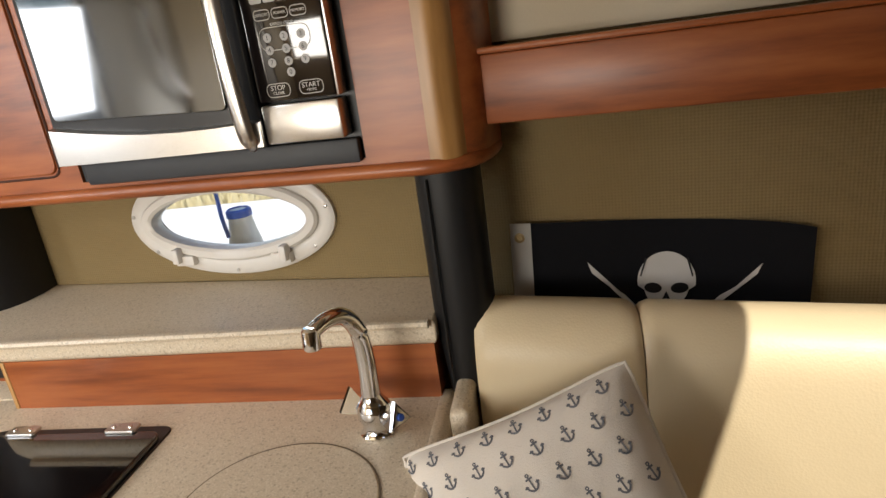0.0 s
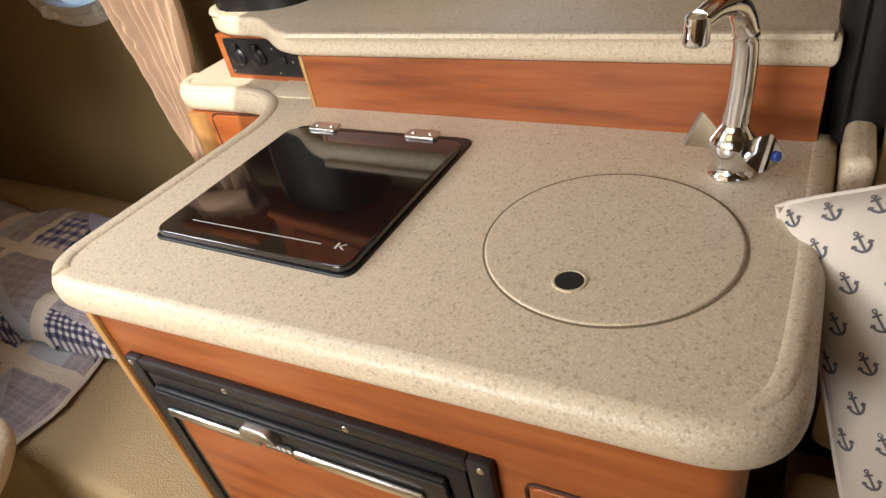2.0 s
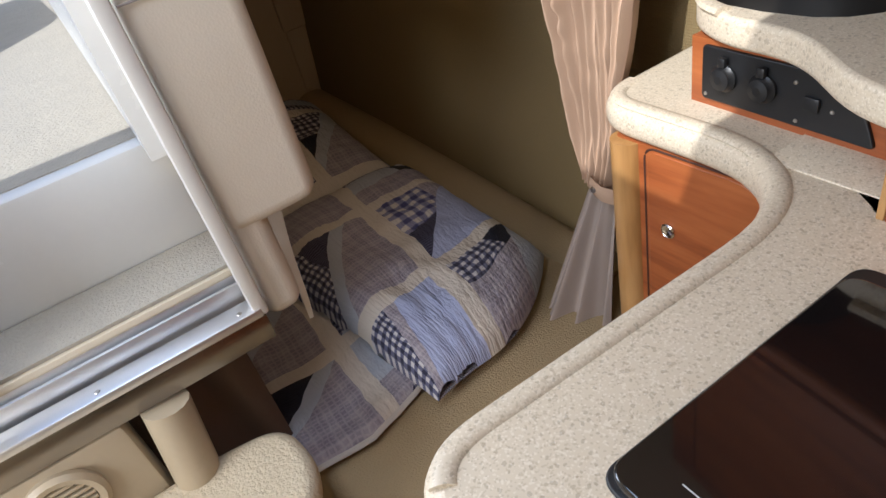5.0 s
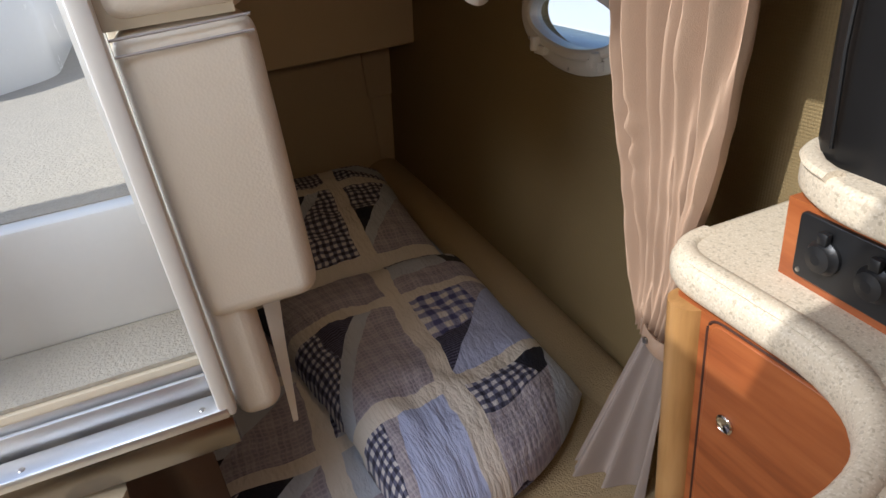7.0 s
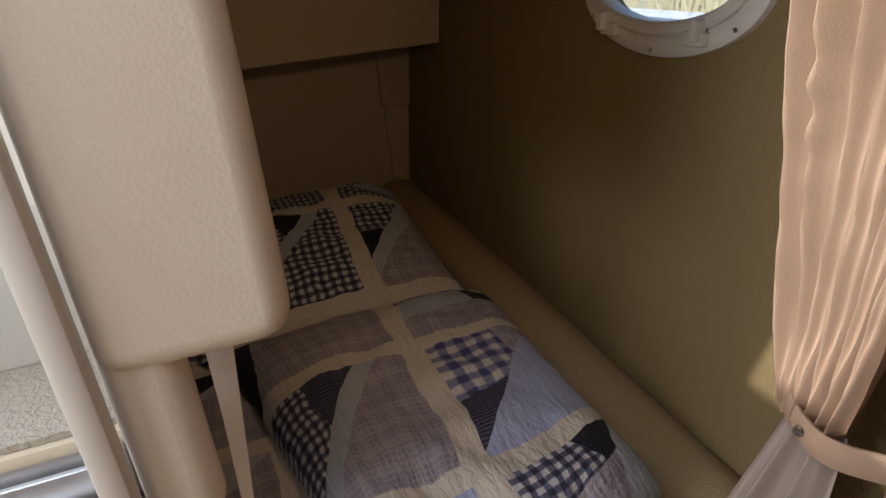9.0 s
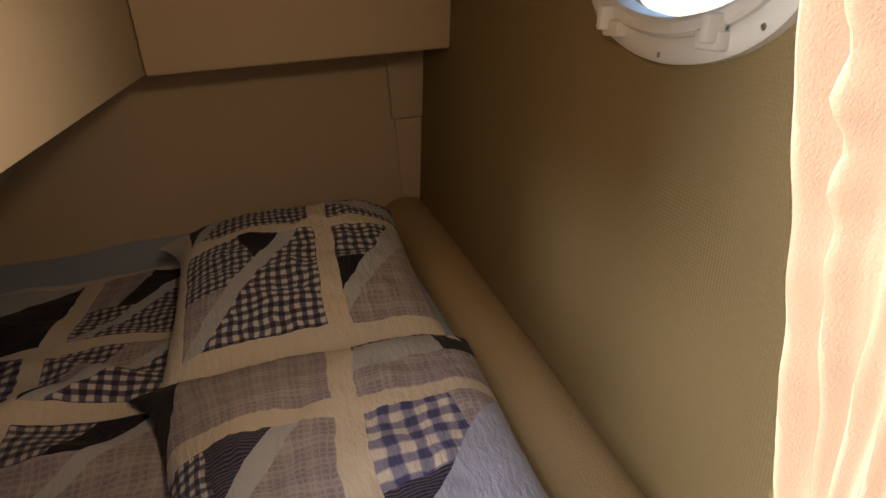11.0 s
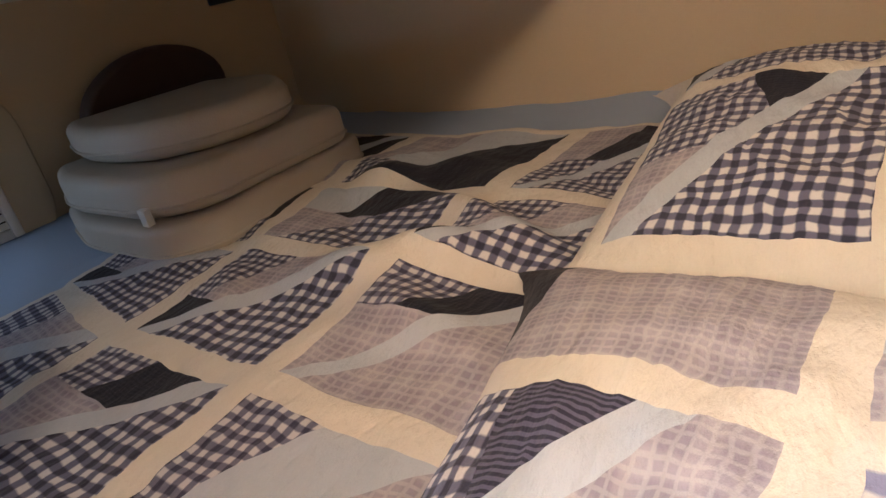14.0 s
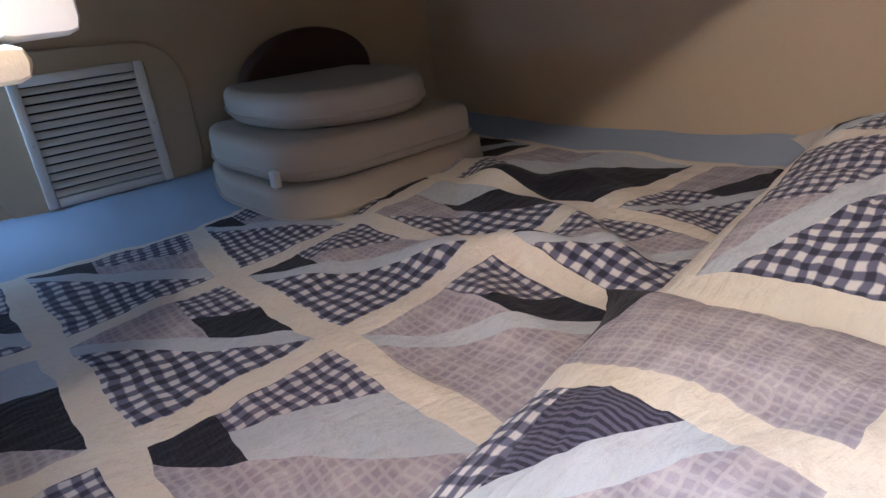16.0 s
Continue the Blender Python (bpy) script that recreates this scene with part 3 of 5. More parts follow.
# ---- companionway ----
def companionway():
    t = thing("companionway_sill", "polished aluminium sill with a sliding-door track and steel fascia", "sill", at=(-1.05, -0.5, 0.75))
    # steel colour darkened and browned to stand in for reflections
    part("fascia", box(-1.045, -1.03, -0.95, -0.122, 0.705, 0.757, 0.003), metal("dark_reflection_steel", (0.34, 0.31, 0.28), 0.24, (60, 2, 60)), t, "steel fascia below the sill, darkened for its brown reflections")
    part("tread", box(-1.075, -1.028, -0.95, -0.125, 0.757, 0.775, 0.004), ALU, t)
    for k, x in enumerate((-1.088, -1.104)):
        part("track", box(x - 0.004, x + 0.004, -0.95, -0.125, 0.765, 0.806 + 0.010 * k, 0.002), ALU, t)
    for y in (-0.16, -0.40, -0.64, -0.88):
        part("screw", lathe([(0.005, 0), (0.004, 0.0015), (0.001, 0.002)], 10, turned(-1.045, y, 0.775)), STEEL, t)
    f = thing("door_frame", "white plastic edge strip of the companionway door", "door frame", at=(-1.05, -0.13, 0.78))
    part("strip", box(-1.062, -1.03, -0.139, -0.114, 0.757, 1.80, 0.006), WHITE, f)
    p = thing("bulkhead_pad", "off-white padded vinyl bulkhead trim with a stitched seam", "padding", at=(-1.06, -0.04, 0.92))

    def puff(y0, y1, z0, z1, x0, x1, r):
        bm = slab(rounded([(y0, z0), (y1, z0), (y1, z1), (y0, z1)], r, 6), 0, x1 - x0, 0.025, 0.02, 5)
        bm.transform(Matrix(((0, 0, 1, x0), (1, 0, 0, 0), (0, 1, 0, 0), (0, 0, 0, 1))))
        return bm
    part("upper_pad", puff(-0.113, 0.050, 0.905, 1.30, -1.12, -1.045, [0.03, 0.035, 0.03, 0.03]), WHITE_VINYL, p)
    part("top_pad", puff(-0.113, 0.050, 1.303, 1.80, -1.12, -1.043, 0.03), WHITE_VINYL, p)
    part("lower_pad", puff(-0.116, -0.046, 0.720, 0.96, -1.095, -1.052, [0.03, 0.034, 0.03, 0.03]), WHITE_VINYL, p)
    for dz in (0, 0.018):
        part("stitching", tube([(-1.041, -0.11, 1.292 - dz), (-1.041, -0.03, 1.294 - dz), (-1.044, 0.045, 1.296 - dz)], 0.0018, 6), plain("grey_thread", (0.42, 0.38, 0.36), 0.8), p)

    d = thing("sliding_door", "white companionway sliding door with a curved grab handle, half open", "door", at=(-1.075, -0.75, 0.82))
    part("panel", box(-1.082, -1.070, -0.95, -0.585, 0.822, 1.798, 0.003), GELCOAT, d)
    part("seal", box(-1.080, -1.071, -0.5848, -0.562, 0.822, 1.798, 0.002), BLACK, d, "black rubber seal")
    part("edge_strip", box(-1.086, -1.066, -0.5618, -0.540, 0.822, 1.798, 0.004), WHITE, d)
    part("handle", tube(arc([(-1.068, -0.815, 1.780), (-1.040, -0.815, 1.745), (-1.035, -0.822, 1.640), (-1.035, -0.860, 1.520), (-1.038, -0.925, 1.430), (-1.068, -0.940, 1.415)]), 0.011, 12), CHROME, d, "curved chrome grab handle")


companionway()


def stair():
    t = thing("cabin_step", "cream berber-carpeted rounded cabin steps on a steel post", "steps", at=(-0.85, -0.4, 0.0))

    def tread(pts, z, h, r):
        return slab(rounded(pts, r, 8), z - h, z, 0.022, 0.022, 5)
    up = part("tread", tread([(-1.03, -0.78), (-0.74, -0.78), (-0.715, -0.30), (-0.86, -0.165), (-1.01, -0.185), (-1.03, -0.30)], 0.545, 0.055, [0.03, 0.10, 0.10, 0.10, 0.06, 0.03]), BERBER, t)
    low = part("tread", tread([(-0.90, -0.78), (-0.55, -0.78), (-0.535, -0.35), (-0.64, -0.205), (-0.80, -0.205), (-0.90, -0.33)], 0.30, 0.055, [0.03, 0.08, 0.12, 0.10, 0.10, 0.03]), BERBER, t)
    for y in (-0.34, -0.68):
        part("post", tube([(-0.87, y, 0.0), (-0.87, y, 0.25)], 0.024, 16), STEEL, t)
        part("post", tube([(-0.87, y, 0.298), (-0.87, y, 0.495)], 0.024, 16), STEEL, t)


stair()


def kick_vent():
    t = thing("round_vent", "cream round louvred vent in the moulded steps housing", "vent", at=(-1.0, -0.56, 0.62))
    m = pose(-1.022, -0.53, 0.628, 0, 90, 0)
    part("rim", lathe([(0.062, -0.01), (0.065, 0.004), (0.058, 0.012), (0.047, 0.010), (0.045, -0.004)], 28, m), SHELL, t)
    # near-black disc gives the slat gaps their shade by colour
    part("backing", lathe([(0.045, -0.006), (0.044, -0.003)], 24, m), RECESS_SHADE, t)
    for k in range(-3, 4):
        half = math.sqrt(0.045 ** 2 - (k * 0.012) ** 2)
        b = box(-half, half, k * 0.012 - 0.003, k * 0.012 + 0.003, 0.0, 0.008, 0.001)
        b.transform(m @ pose(0, 0, 0, 0, 0, 90))
        part("slat", b, SHELL, t)


setting("step_housing", join(box(-1.09, -1.03, -0.95, -0.40, 0.0, 0.704, 0.012), tube([(-1.0, -0.355, 0.0), (-1.01, -0.355, 0.5), (-1.03, -0.33, 0.70)], 0.04, 14)), SHELL, "cream moulded housing behind the steps", "moulding")
kick_vent()


def under_sill_cloth():
    t = thing("hanging_cloth", "brown and grey cloth hanging in folds under the sill", "cloth", at=(-1.1, -0.3, 0.4))

    def f(u, v):
        return (-1.10 + 0.018 * math.sin(u * 40 + 2 * v) + 0.01 * math.sin(u * 17), -0.90 + 0.72 * u, 0.372 + (0.36) * v)
    part("drape", sheet(90, 6, f), fabric("brown_cloth", (0.14, 0.095, 0.07), (0.09, 0.06, 0.045), 400, 0.3), t)


under_sill_cloth()
# ---- galley ----
def front_y(x):
    """The galley front, a little out of square with the cooktop."""
    return -0.118 + 0.035 * (x + 0.42)


counter_outline = rounded([(0.478, front_y(0.48)), (0.478, 0.44), (-0.37, 0.44), (-0.37, 0.735), (-0.842, 0.75), (-0.840, 0.456), (-0.458, 0.456), (-0.468, front_y(-0.47) - 0.014)],
                          [0.085, 0.01, 0.01, 0.01, 0.01, 0.085, 0.17, 0.095], 12)


def galley_counter():
    t = thing("galley_counter", "cream speckled solid-surface galley counter with a raised rim", "counter", at=(0, 0.1, 0.9))
    part("back_fillet", box(-0.52, -0.3735, 0.448, 0.60, 0.92, TOP + 0.0025, 0.002), STONE, t)
    part("worktop", slab(counter_outline, 0.905, TOP, 0.020, 0.024, 5), STONE, t)
    # raised bead along the open edges
    line = [p for p in counter_outline]
    inner = []
    c = len(line)
    for i, p in enumerate(line):
        a, b = Vector(line[i - 1]), Vector(line[(i + 1) % c])
        d = (b - a).normalized()
        inner.append(Vector(p) + Vector((-d.y, d.x)) * 0.020)
    path = [(p.x, p.y, TOP - 0.001) for p in inner if p.y < 0.66 and p.x < -0.41]
    part("rim", tube(path, 0.013, 10, 0.42), STONE, t, "low raised rim of the counter")
    right = arc([(0.458, 0.42, TOP - 0.001), (0.458, 0.25, TOP - 0.001), (0.458, 0.1, TOP - 0.001), (0.454, 0.0, TOP - 0.001), (0.440, -0.040, TOP - 0.001), (0.405, -0.066, TOP - 0.002), (0.33, -0.076, TOP - 0.004)], 6)
    part("rim", tube(right, [0.010 * min(1.0, 0.25 + 1.6 * (1 - i / len(right))) for i in range(len(right))], 10, 0.32), STONE, t, "low raised rim of the counter")
    cover = part("sink_cover", slab(ellipse(0.264, 0.141, 0.1405, 0.1405, 64), TOP - 0.03, TOP + 0.0025, 0.003), STONE, t, "round speckled sink cover")
    part("joint", lathe([(0.1428, 0), (0.1428, 0.0010), (0.1400, 0.0010), (0.1400, 0)], 64, turned(0.264, 0.141, TOP)), plain("joint_shadow", (0.22, 0.17, 0.11), 0.8), t)
    # flat disc on the cover, coloured as the shade of a hole
    part("finger_hole", slab(ellipse(0.2465, 0.058, 0.0155, 0.0155, 24), TOP + 0.0026, TOP + 0.0034), RECESS_SHADE, cover, "near-black disc painted as the shade in the finger hole")
    part("hole_edge", lathe([(0.0185, 0.0025), (0.0178, 0.0042), (0.0158, 0.0042), (0.0152, 0.0030)], 28, turned(0.2465, 0.058, TOP)), STONE, cover)


galley_counter()


def cooktop():
    t = thing("cooktop", "black glass cooktop lid with steel hinges, shut, set in the counter", "cooktop", at=(-0.17, 0.16, TOP))
    part("tray", slab(rounded([(-0.343, -0.006), (0.004, -0.006), (0.004, 0.340), (-0.343, 0.340)], 0.022, 6), TOP - 0.01, TOP + 0.003, 0.002), BLACK, t)
    lid = part("lid", slab(rounded([(-0.338, -0.002), (0.0, -0.002), (0.0, 0.312), (-0.338, 0.312)], 0.022, 6), TOP + 0.004, TOP + 0.013, 0.003), GLASS_BLACK, t)
    for x in (-0.266, -0.075):
        h = part("hinge", slab(rounded([(x - 0.028, 0.304), (x + 0.028, 0.304), (x + 0.028, 0.330), (x - 0.028, 0.330)], 0.007), TOP + 0.0135, TOP + 0.018, 0.002), STEEL, t)
        for dx in (-0.015, 0.015):
            part("screw", lathe([(0.004, 0), (0.0035, 0.0014), (0.001, 0.0018)], 10, turned(x + dx, 0.317, TOP + 0.018)), CHROME, h)
    part("print_line", box(-0.292, -0.062, 0.0318, 0.0330, TOP + 0.0131, TOP + 0.0134), PALE_PRINT, lid)
    mark = join(box(-0.040, -0.036, 0.036, 0.050, 0, 0.0004), mesh([(-0.035, 0.043, 0), (-0.026, 0.050, 0), (-0.022, 0.050, 0), (-0.031, 0.043, 0), (-0.020, 0.036, 0), (-0.025, 0.036, 0)], [(0, 3, 2, 1), (0, 5, 4, 3)]))
    mark.transform(Matrix.Translation((-0.034, 0.034, TOP + 0.0132)) @ Matrix.Scale(0.8, 4) @ turned(0.033, -0.043, 0))
    part("maker_mark", mark, PALE_PRINT, lid)


cooktop()


# darker copy of the chrome; dark reflections are put into its colour
HANDLE_CHROME = metal("dark_reflection_chrome", (0.42, 0.42, 0.43), 0.09)


def faucet():
    x, y = 0.366, 0.308
    t = thing("faucet", "chrome swan-neck faucet with two three-cornered handles", "faucet", at=(x, y, TOP))
    part("base", lathe([(0.026, 0.0), (0.027, 0.004), (0.022, 0.010), (0.021, 0.022), (0.026, 0.030), (0.026, 0.048), (0.019, 0.058), (0.014, 0.068), (0.014, 0.082)], 24, turned(x, y, TOP)), CHROME, t)
    path = arc([(x, y, TOP + 0.07), (x + 0.003, y - 0.003, TOP + 0.13), (x + 0.002, y - 0.012, TOP + 0.180), (x - 0.007, y - 0.035, TOP + 0.213), (x - 0.021, y - 0.064, TOP + 0.221), (x - 0.032, y - 0.088, TOP + 0.217)], 8)
    n = len(path)
    part("spout", tube(path, [0.0150 - 0.0045 * i / n for i in range(n)], 16), CHROME, t)
    part("aerator", lathe([(0.0105, -0.017), (0.0125, -0.014), (0.0125, 0.010), (0.009, 0.014)], 18, turned(x - 0.034, y - 0.090, TOP + 0.210, -8, 0, 0)), CHROME, t)
    for side, col in ((-1, None), (1, BLUE)):
        m = pose(x + side * 0.014, y - 0.002 - side * 0.007, TOP + 0.038, 0, side * 80, -32)
        h = part("handle", lathe([(0.012, 0.0), (0.014, 0.008), (0.022, 0.026), (0.0255, 0.034), (0.024, 0.039), (0.019, 0.041), (0.004, 0.040)], 3, m @ pose(0, 0, 0, 0, 0, 180 if side > 0 else 0)), HANDLE_CHROME, t, "three-cornered chrome handle", 20)
        if col:
            part("cold_mark", lathe([(0.0060, 0.040), (0.0055, 0.0435), (0.001, 0.044)], 14, m), col, h, "blue cold-water dot")


faucet()


def groove(outline, width, m, material, parent):
    """A routed line round a door, laid in as a thin dark bead."""
    pts = [m @ Vector((p[0], p[1], 0)) for p in outline]
    return part("groove", tube(pts + pts[:1], width, 6), material, parent)


GROOVE = plain("dark_groove", (0.05, 0.014, 0.005), 0.7)
CABINET_FRONT = Matrix.Translation((-0.425, -0.094, 0)) @ pose(0, 0, 0, 0, 0, 2.0) @ Matrix(((1, 0, 0, 0), (0, 0, -1, 0), (0, 1, 0, 0), (0, 0, 0, 1)))   # x along the front, y up, z out


def galley_cabinet():
    t = thing("galley_cabinet", "cherry wood galley cabinet under the speckled counter", "cabinet", at=(0, 0.2, 0))
    body = [(-0.425, -0.094), (0.425, -0.064), (0.44, -0.04), (0.44, 0.5), (-0.38, 0.5), (-0.38, 0.70), (-0.79, 0.70), (-0.79, 0.462), (-0.50, 0.472), (-0.425, 0.40)]
    part("body", slab(rounded(body, [0.006, 0.04, 0.01, 0.01, 0.01, 0.01, 0.01, 0.015, 0.08, 0.06], 8), 0.0, 0.906), CHERRY, t)
    strip = box(-0.012, 0.004, 0.0, 0.90, -0.004, 0.008, 0.003)
    strip.transform(CABINET_FRONT)
    part("edge_strip", strip, OAK, t, "honey-coloured wooden corner strip")
    post = lathe([(0.028, 0.0), (0.028, 0.905)], 20, turned(-0.768, 0.470, 0.0))
    part("corner_post", post, OAK, t, "honey-coloured rounded corner post")
    d = part("side_door", slab(rounded([(0.660, 0.45), (0.845, 0.45), (0.845, 0.775), (0.660, 0.775)], 0.015), 0.0, 0.003, 0.002), CHERRY, t)
    d.data.transform(CABINET_FRONT)
    groove(rounded([(0.655, 0.445), (0.850, 0.445), (0.850, 0.780), (0.655, 0.780)], 0.018), 0.0022, CABINET_FRONT @ turned(0, 0, 0.001), GROOVE, d)
    # door on the aft face, beside the curtain
    m = Matrix.Translation((-0.735, 0.4655, 0)) @ pose(0, 0, 0, 0, 0, 2.0) @ Matrix(((1, 0, 0, 0), (0, 0, -1, 0), (0, 1, 0, 0), (0, 0, 0, 1)))
    d2 = part("aft_door", slab(rounded([(0.012, 0.42), (0.215, 0.42), (0.215, 0.80), (0.205, 0.899), (0.012, 0.899)], [0.015, 0.015, 0.05, 0.05, 0.02]), 0.0, 0.0035, 0.002), CHERRY, t)
    d2.data.transform(m)
    groove(rounded([(0.006, 0.415), (0.222, 0.415), (0.222, 0.80), (0.212, 0.904), (0.006, 0.904)], [0.018, 0.018, 0.05, 0.05, 0.024]), 0.0022, m @ turned(0, 0, 0.001), GROOVE, d2)
    knob = lathe([(0.013, 0.0), (0.0135, 0.003), (0.011, 0.0045), (0.009, 0.003), (0.001, 0.002)], 24, m @ turned(0.052, 0.765, 0.0036))
    part("ring_pull", knob, CHROME, d2, "round chrome push-button pull")


galley_cabinet()


def fridge():
    t = thing("fridge", "built-in fridge with a black frame and cherry wood door panel", "fridge", at=(-0.1, -0.1, 0.2))
    m = CABINET_FRONT

    def put(name, bm, mat, parent, label=""):
        bm.transform(m)
        return part(name, bm, mat, parent, label)
    x0, x1, z0, z1 = 0.030, 0.622, 0.19, 0.805
    put("frame", join(box(x0, x0 + 0.03, z0, z1, 0, 0.014, 0.003), box(x1 - 0.03, x1, z0, z1, 0, 0.014, 0.003), box(x0 + 0.0301, x1 - 0.0301, z1 - 0.022, z1, 0, 0.0138, 0.003), box(x0 + 0.0301, x1 - 0.0301, z0, z0 + 0.03, 0, 0.0138, 0.003)), BLACK, t)
    door = put("door", box(x0 + 0.034, x1 - 0.034, z0 + 0.034, z1 - 0.026, -0.01, 0.012, 0.003), BLACK, t, "black door edge of the fridge")
    put("door_panel", box(x0 + 0.052, x1 - 0.068, z0 + 0.05, z1 - 0.105, 0.0121, 0.016, 0.002), CHERRY, door, "cherry wood door panel")
    put("control_strip", box(x0 + 0.045, x1 - 0.06, z1 - 0.100, z1 - 0.045, 0.0121, 0.022, 0.004), BLACK, door)
    put("handle", box(x0 + 0.06, x0 + 0.24, z1 - 0.098, z1 - 0.080, 0.0222, 0.030, 0.004), STEEL, door, "silver edge strip of the handle")
    put("handle", box(x0 + 0.30, x0 + 0.50, z1 - 0.098, z1 - 0.080, 0.0222, 0.030, 0.004), STEEL, door, "silver edge strip of the handle")
    put("seal_line", box(x0 + 0.05, x1 - 0.06, z1 - 0.052, z1 - 0.048, 0.0222, 0.0245, 0.001), CHARCOAL, door)
    latch = slab(rounded([(x0 + 0.215, z1 - 0.072), (x0 + 0.285, z1 - 0.072), (x0 + 0.27, z1 - 0.050), (x0 + 0.225, z1 - 0.050)], 0.008), 0.0222, 0.036, 0.004)
    put("latch", latch, STEEL, door, "worn silver latch lever")
    put("badge", box(x0 + 0.243, x0 + 0.297, z1 - 0.100, z1 - 0.080, 0.0222, 0.0245, 0.001), CHARCOAL, door)
    for k in range(5):
        put("badge_mark", box(x0 + 0.248 + k * 0.0095, x0 + 0.2545 + k * 0.0095, z1 - 0.094, z1 - 0.086, 0.0246, 0.0250), PALE_PRINT, door)
    for x in (x0 + 0.012, x0 + 0.20, x0 + 0.40, x1 - 0.012):
        put("screw", lathe([(0.005, 0.0140), (0.0045, 0.0152), (0.001, 0.0158)], 10, turned(x, z1 - 0.010, 0)), STEEL, t)


fridge()

shelf_outline = rounded([(-0.405, 0.408), (0.46, 0.394), (0.46, 0.592), (-0.46, 0.713), (-0.728, 0.743), (-0.728, 0.558), (-0.645, 0.508), (-0.53, 0.503)], [0.06, 0.005, 0.005, 0.005, 0.005, 0.07, 0.06, 0.12], 10)
shelf = thing("raised_shelf", "cream speckled raised shelf behind the galley counter", "shelf", at=(0, 0.5, 1.06))
part("board", slab(shelf_outline, 1.058, 1.100, 0.008, 0.014), STONE, shelf)
part("front_lip", tube([(x, 0.4015 - 0.0162 * (x + 0.405) + 0.004, 1.0985) for x in (-0.37, -0.1, 0.2, 0.45)], 0.010, 8, 0.7), STONE, shelf, "rounded front lip of the shelf")
part("rim", tube(arc([(-0.714, 0.70, 1.100), (-0.714, 0.585, 1.100), (-0.684, 0.541, 1.100), (-0.645, 0.523, 1.100)]), 0.012, 8, 0.6), STONE, shelf, "low raised rim")
part("upstand", slab([(-0.363, 0.416), (0.452, 0.402), (0.452, 0.585), (-0.363, 0.690)], TOP - 0.002, 1.058), CHERRY, shelf, "cherry wood upstand under the shelf")
part("end_strip", box(-0.372, -0.3635, 0.414, 0.43, TOP, 1.058, 0.002), OAK, shelf, "honey-coloured end strip")


def socket_panel():
    t = thing("socket_panel", "black panel with two capped sockets under the raised shelf", "socket panel", at=(-0.54, 0.5, TOP))
    m = Matrix.Translation((-0.700, 0.533, TOP)) @ pose(0, 0, 0, 0, 0, -3.2) @ Matrix(((1, 0, 0, 0), (0, 0, -1, 0), (0, 1, 0, 0), (0, 0, 0, 1)))

    def put(name, bm, mat, parent, label=""):
        bm.transform(m)
        return part(name, bm, mat, parent, label)
    put("surround", join(box(0.0, 0.372, 0.0, 0.097, -0.10, 0.0)), CHERRY, t, "cherry wood surround")
    face = put("face", slab(rounded([(0.022, 0.012), (0.27, 0.012), (0.25, 0.060), (0.20, 0.090), (0.022, 0.090)], [0.008, 0.008, 0.03, 0.03, 0.008]), 0.0003, 0.005, 0.002), BLACK, t)
    for x in (0.062, 0.122):
        s = put("socket", lathe([(0.019, 0.005), (0.020, 0.010), (0.016, 0.014), (0.015, 0.018), (0.006, 0.020)], 20, turned(x, 0.052, 0)), BLACK, face, "round capped socket")
        put("cap_tab", box(x - 0.006, x + 0.006, 0.068, 0.082, 0.008, 0.016, 0.002), BLACK, s)
    put("switch", box(0.180, 0.200, 0.040, 0.058, 0.0051, 0.010, 0.002), BLACK, face)
    for x, z in ((0.030, 0.020), (0.170, 0.020), (0.165, 0.070), (0.215, 0.045)):
        put("screw", lathe([(0.003, 0.005), (0.0025, 0.0062), (0.001, 0.0066)], 8, turned(x, z, 0)), STEEL, face)


socket_panel()


# ---- padded columns ----
def padded_column(name, x, y, z0, z1, wide, deep, label):
    t = thing(name, label, "padding", "black padded columns", (x, y, z0))
    n = 20
    verts, faces = [], []
    levels = 12
    for k in range(levels + 1):
        v = k / levels
        z = z0 + (z1 - z0) * v
        w = (wide * (0.72 + 0.28 * min(1, v * 2.4 + 0.15))) if name == "padded_column" else wide
        for i in range(n):
            a = 2 * math.pi * i / n
            c, s = math.cos(a), math.sin(a)
            verts.append((x + w / 2 * math.copysign(abs(c) ** 0.7, c), y + deep / 2 * math.copysign(abs(s) ** 0.8, s), z))
    for k in range(levels):
        for i in range(n):
            j = (i + 1) % n
            faces.append((k * n + i, k * n + j, (k + 1) * n + j, (k + 1) * n + i))
    faces += [tuple(reversed(range(n))), tuple(levels * n + i for i in range(n))]
    part("cover", mesh(verts, faces), BLACK_VINYL, t)
    part("piping", tube([(x - wide * 0.25, y - deep * 0.50, z0 + 0.02), (x - wide * 0.25, y - deep * 0.52, (z0 + z1) / 2), (x - wide * 0.25, y - deep * 0.5, z1 - 0.01)], 0.0025, 6), BLACK_VINYL, t)


padded_column("padded_column", 0.502, 0.455, TOP, 1.336, 0.10, 0.12, "black vinyl padded column beside the settee")
padded_column("padded_corner", -0.60, 0.66, 1.10, 1.336, 0.27, 0.24, "black vinyl padded corner standing on the raised shelf")


# ---- overhead cabinet and microwave ----
OVER = Matrix.Translation((0.49, 0.392, 0)) @ pose(0, 0, 0, 0, 0, -6.0) @ Matrix(((-1, 0, 0, 0), (0, 0, -1, 0), (0, 1, 0, 0), (0, 0, 0, 1)))   # x aft along the front, y up, z out


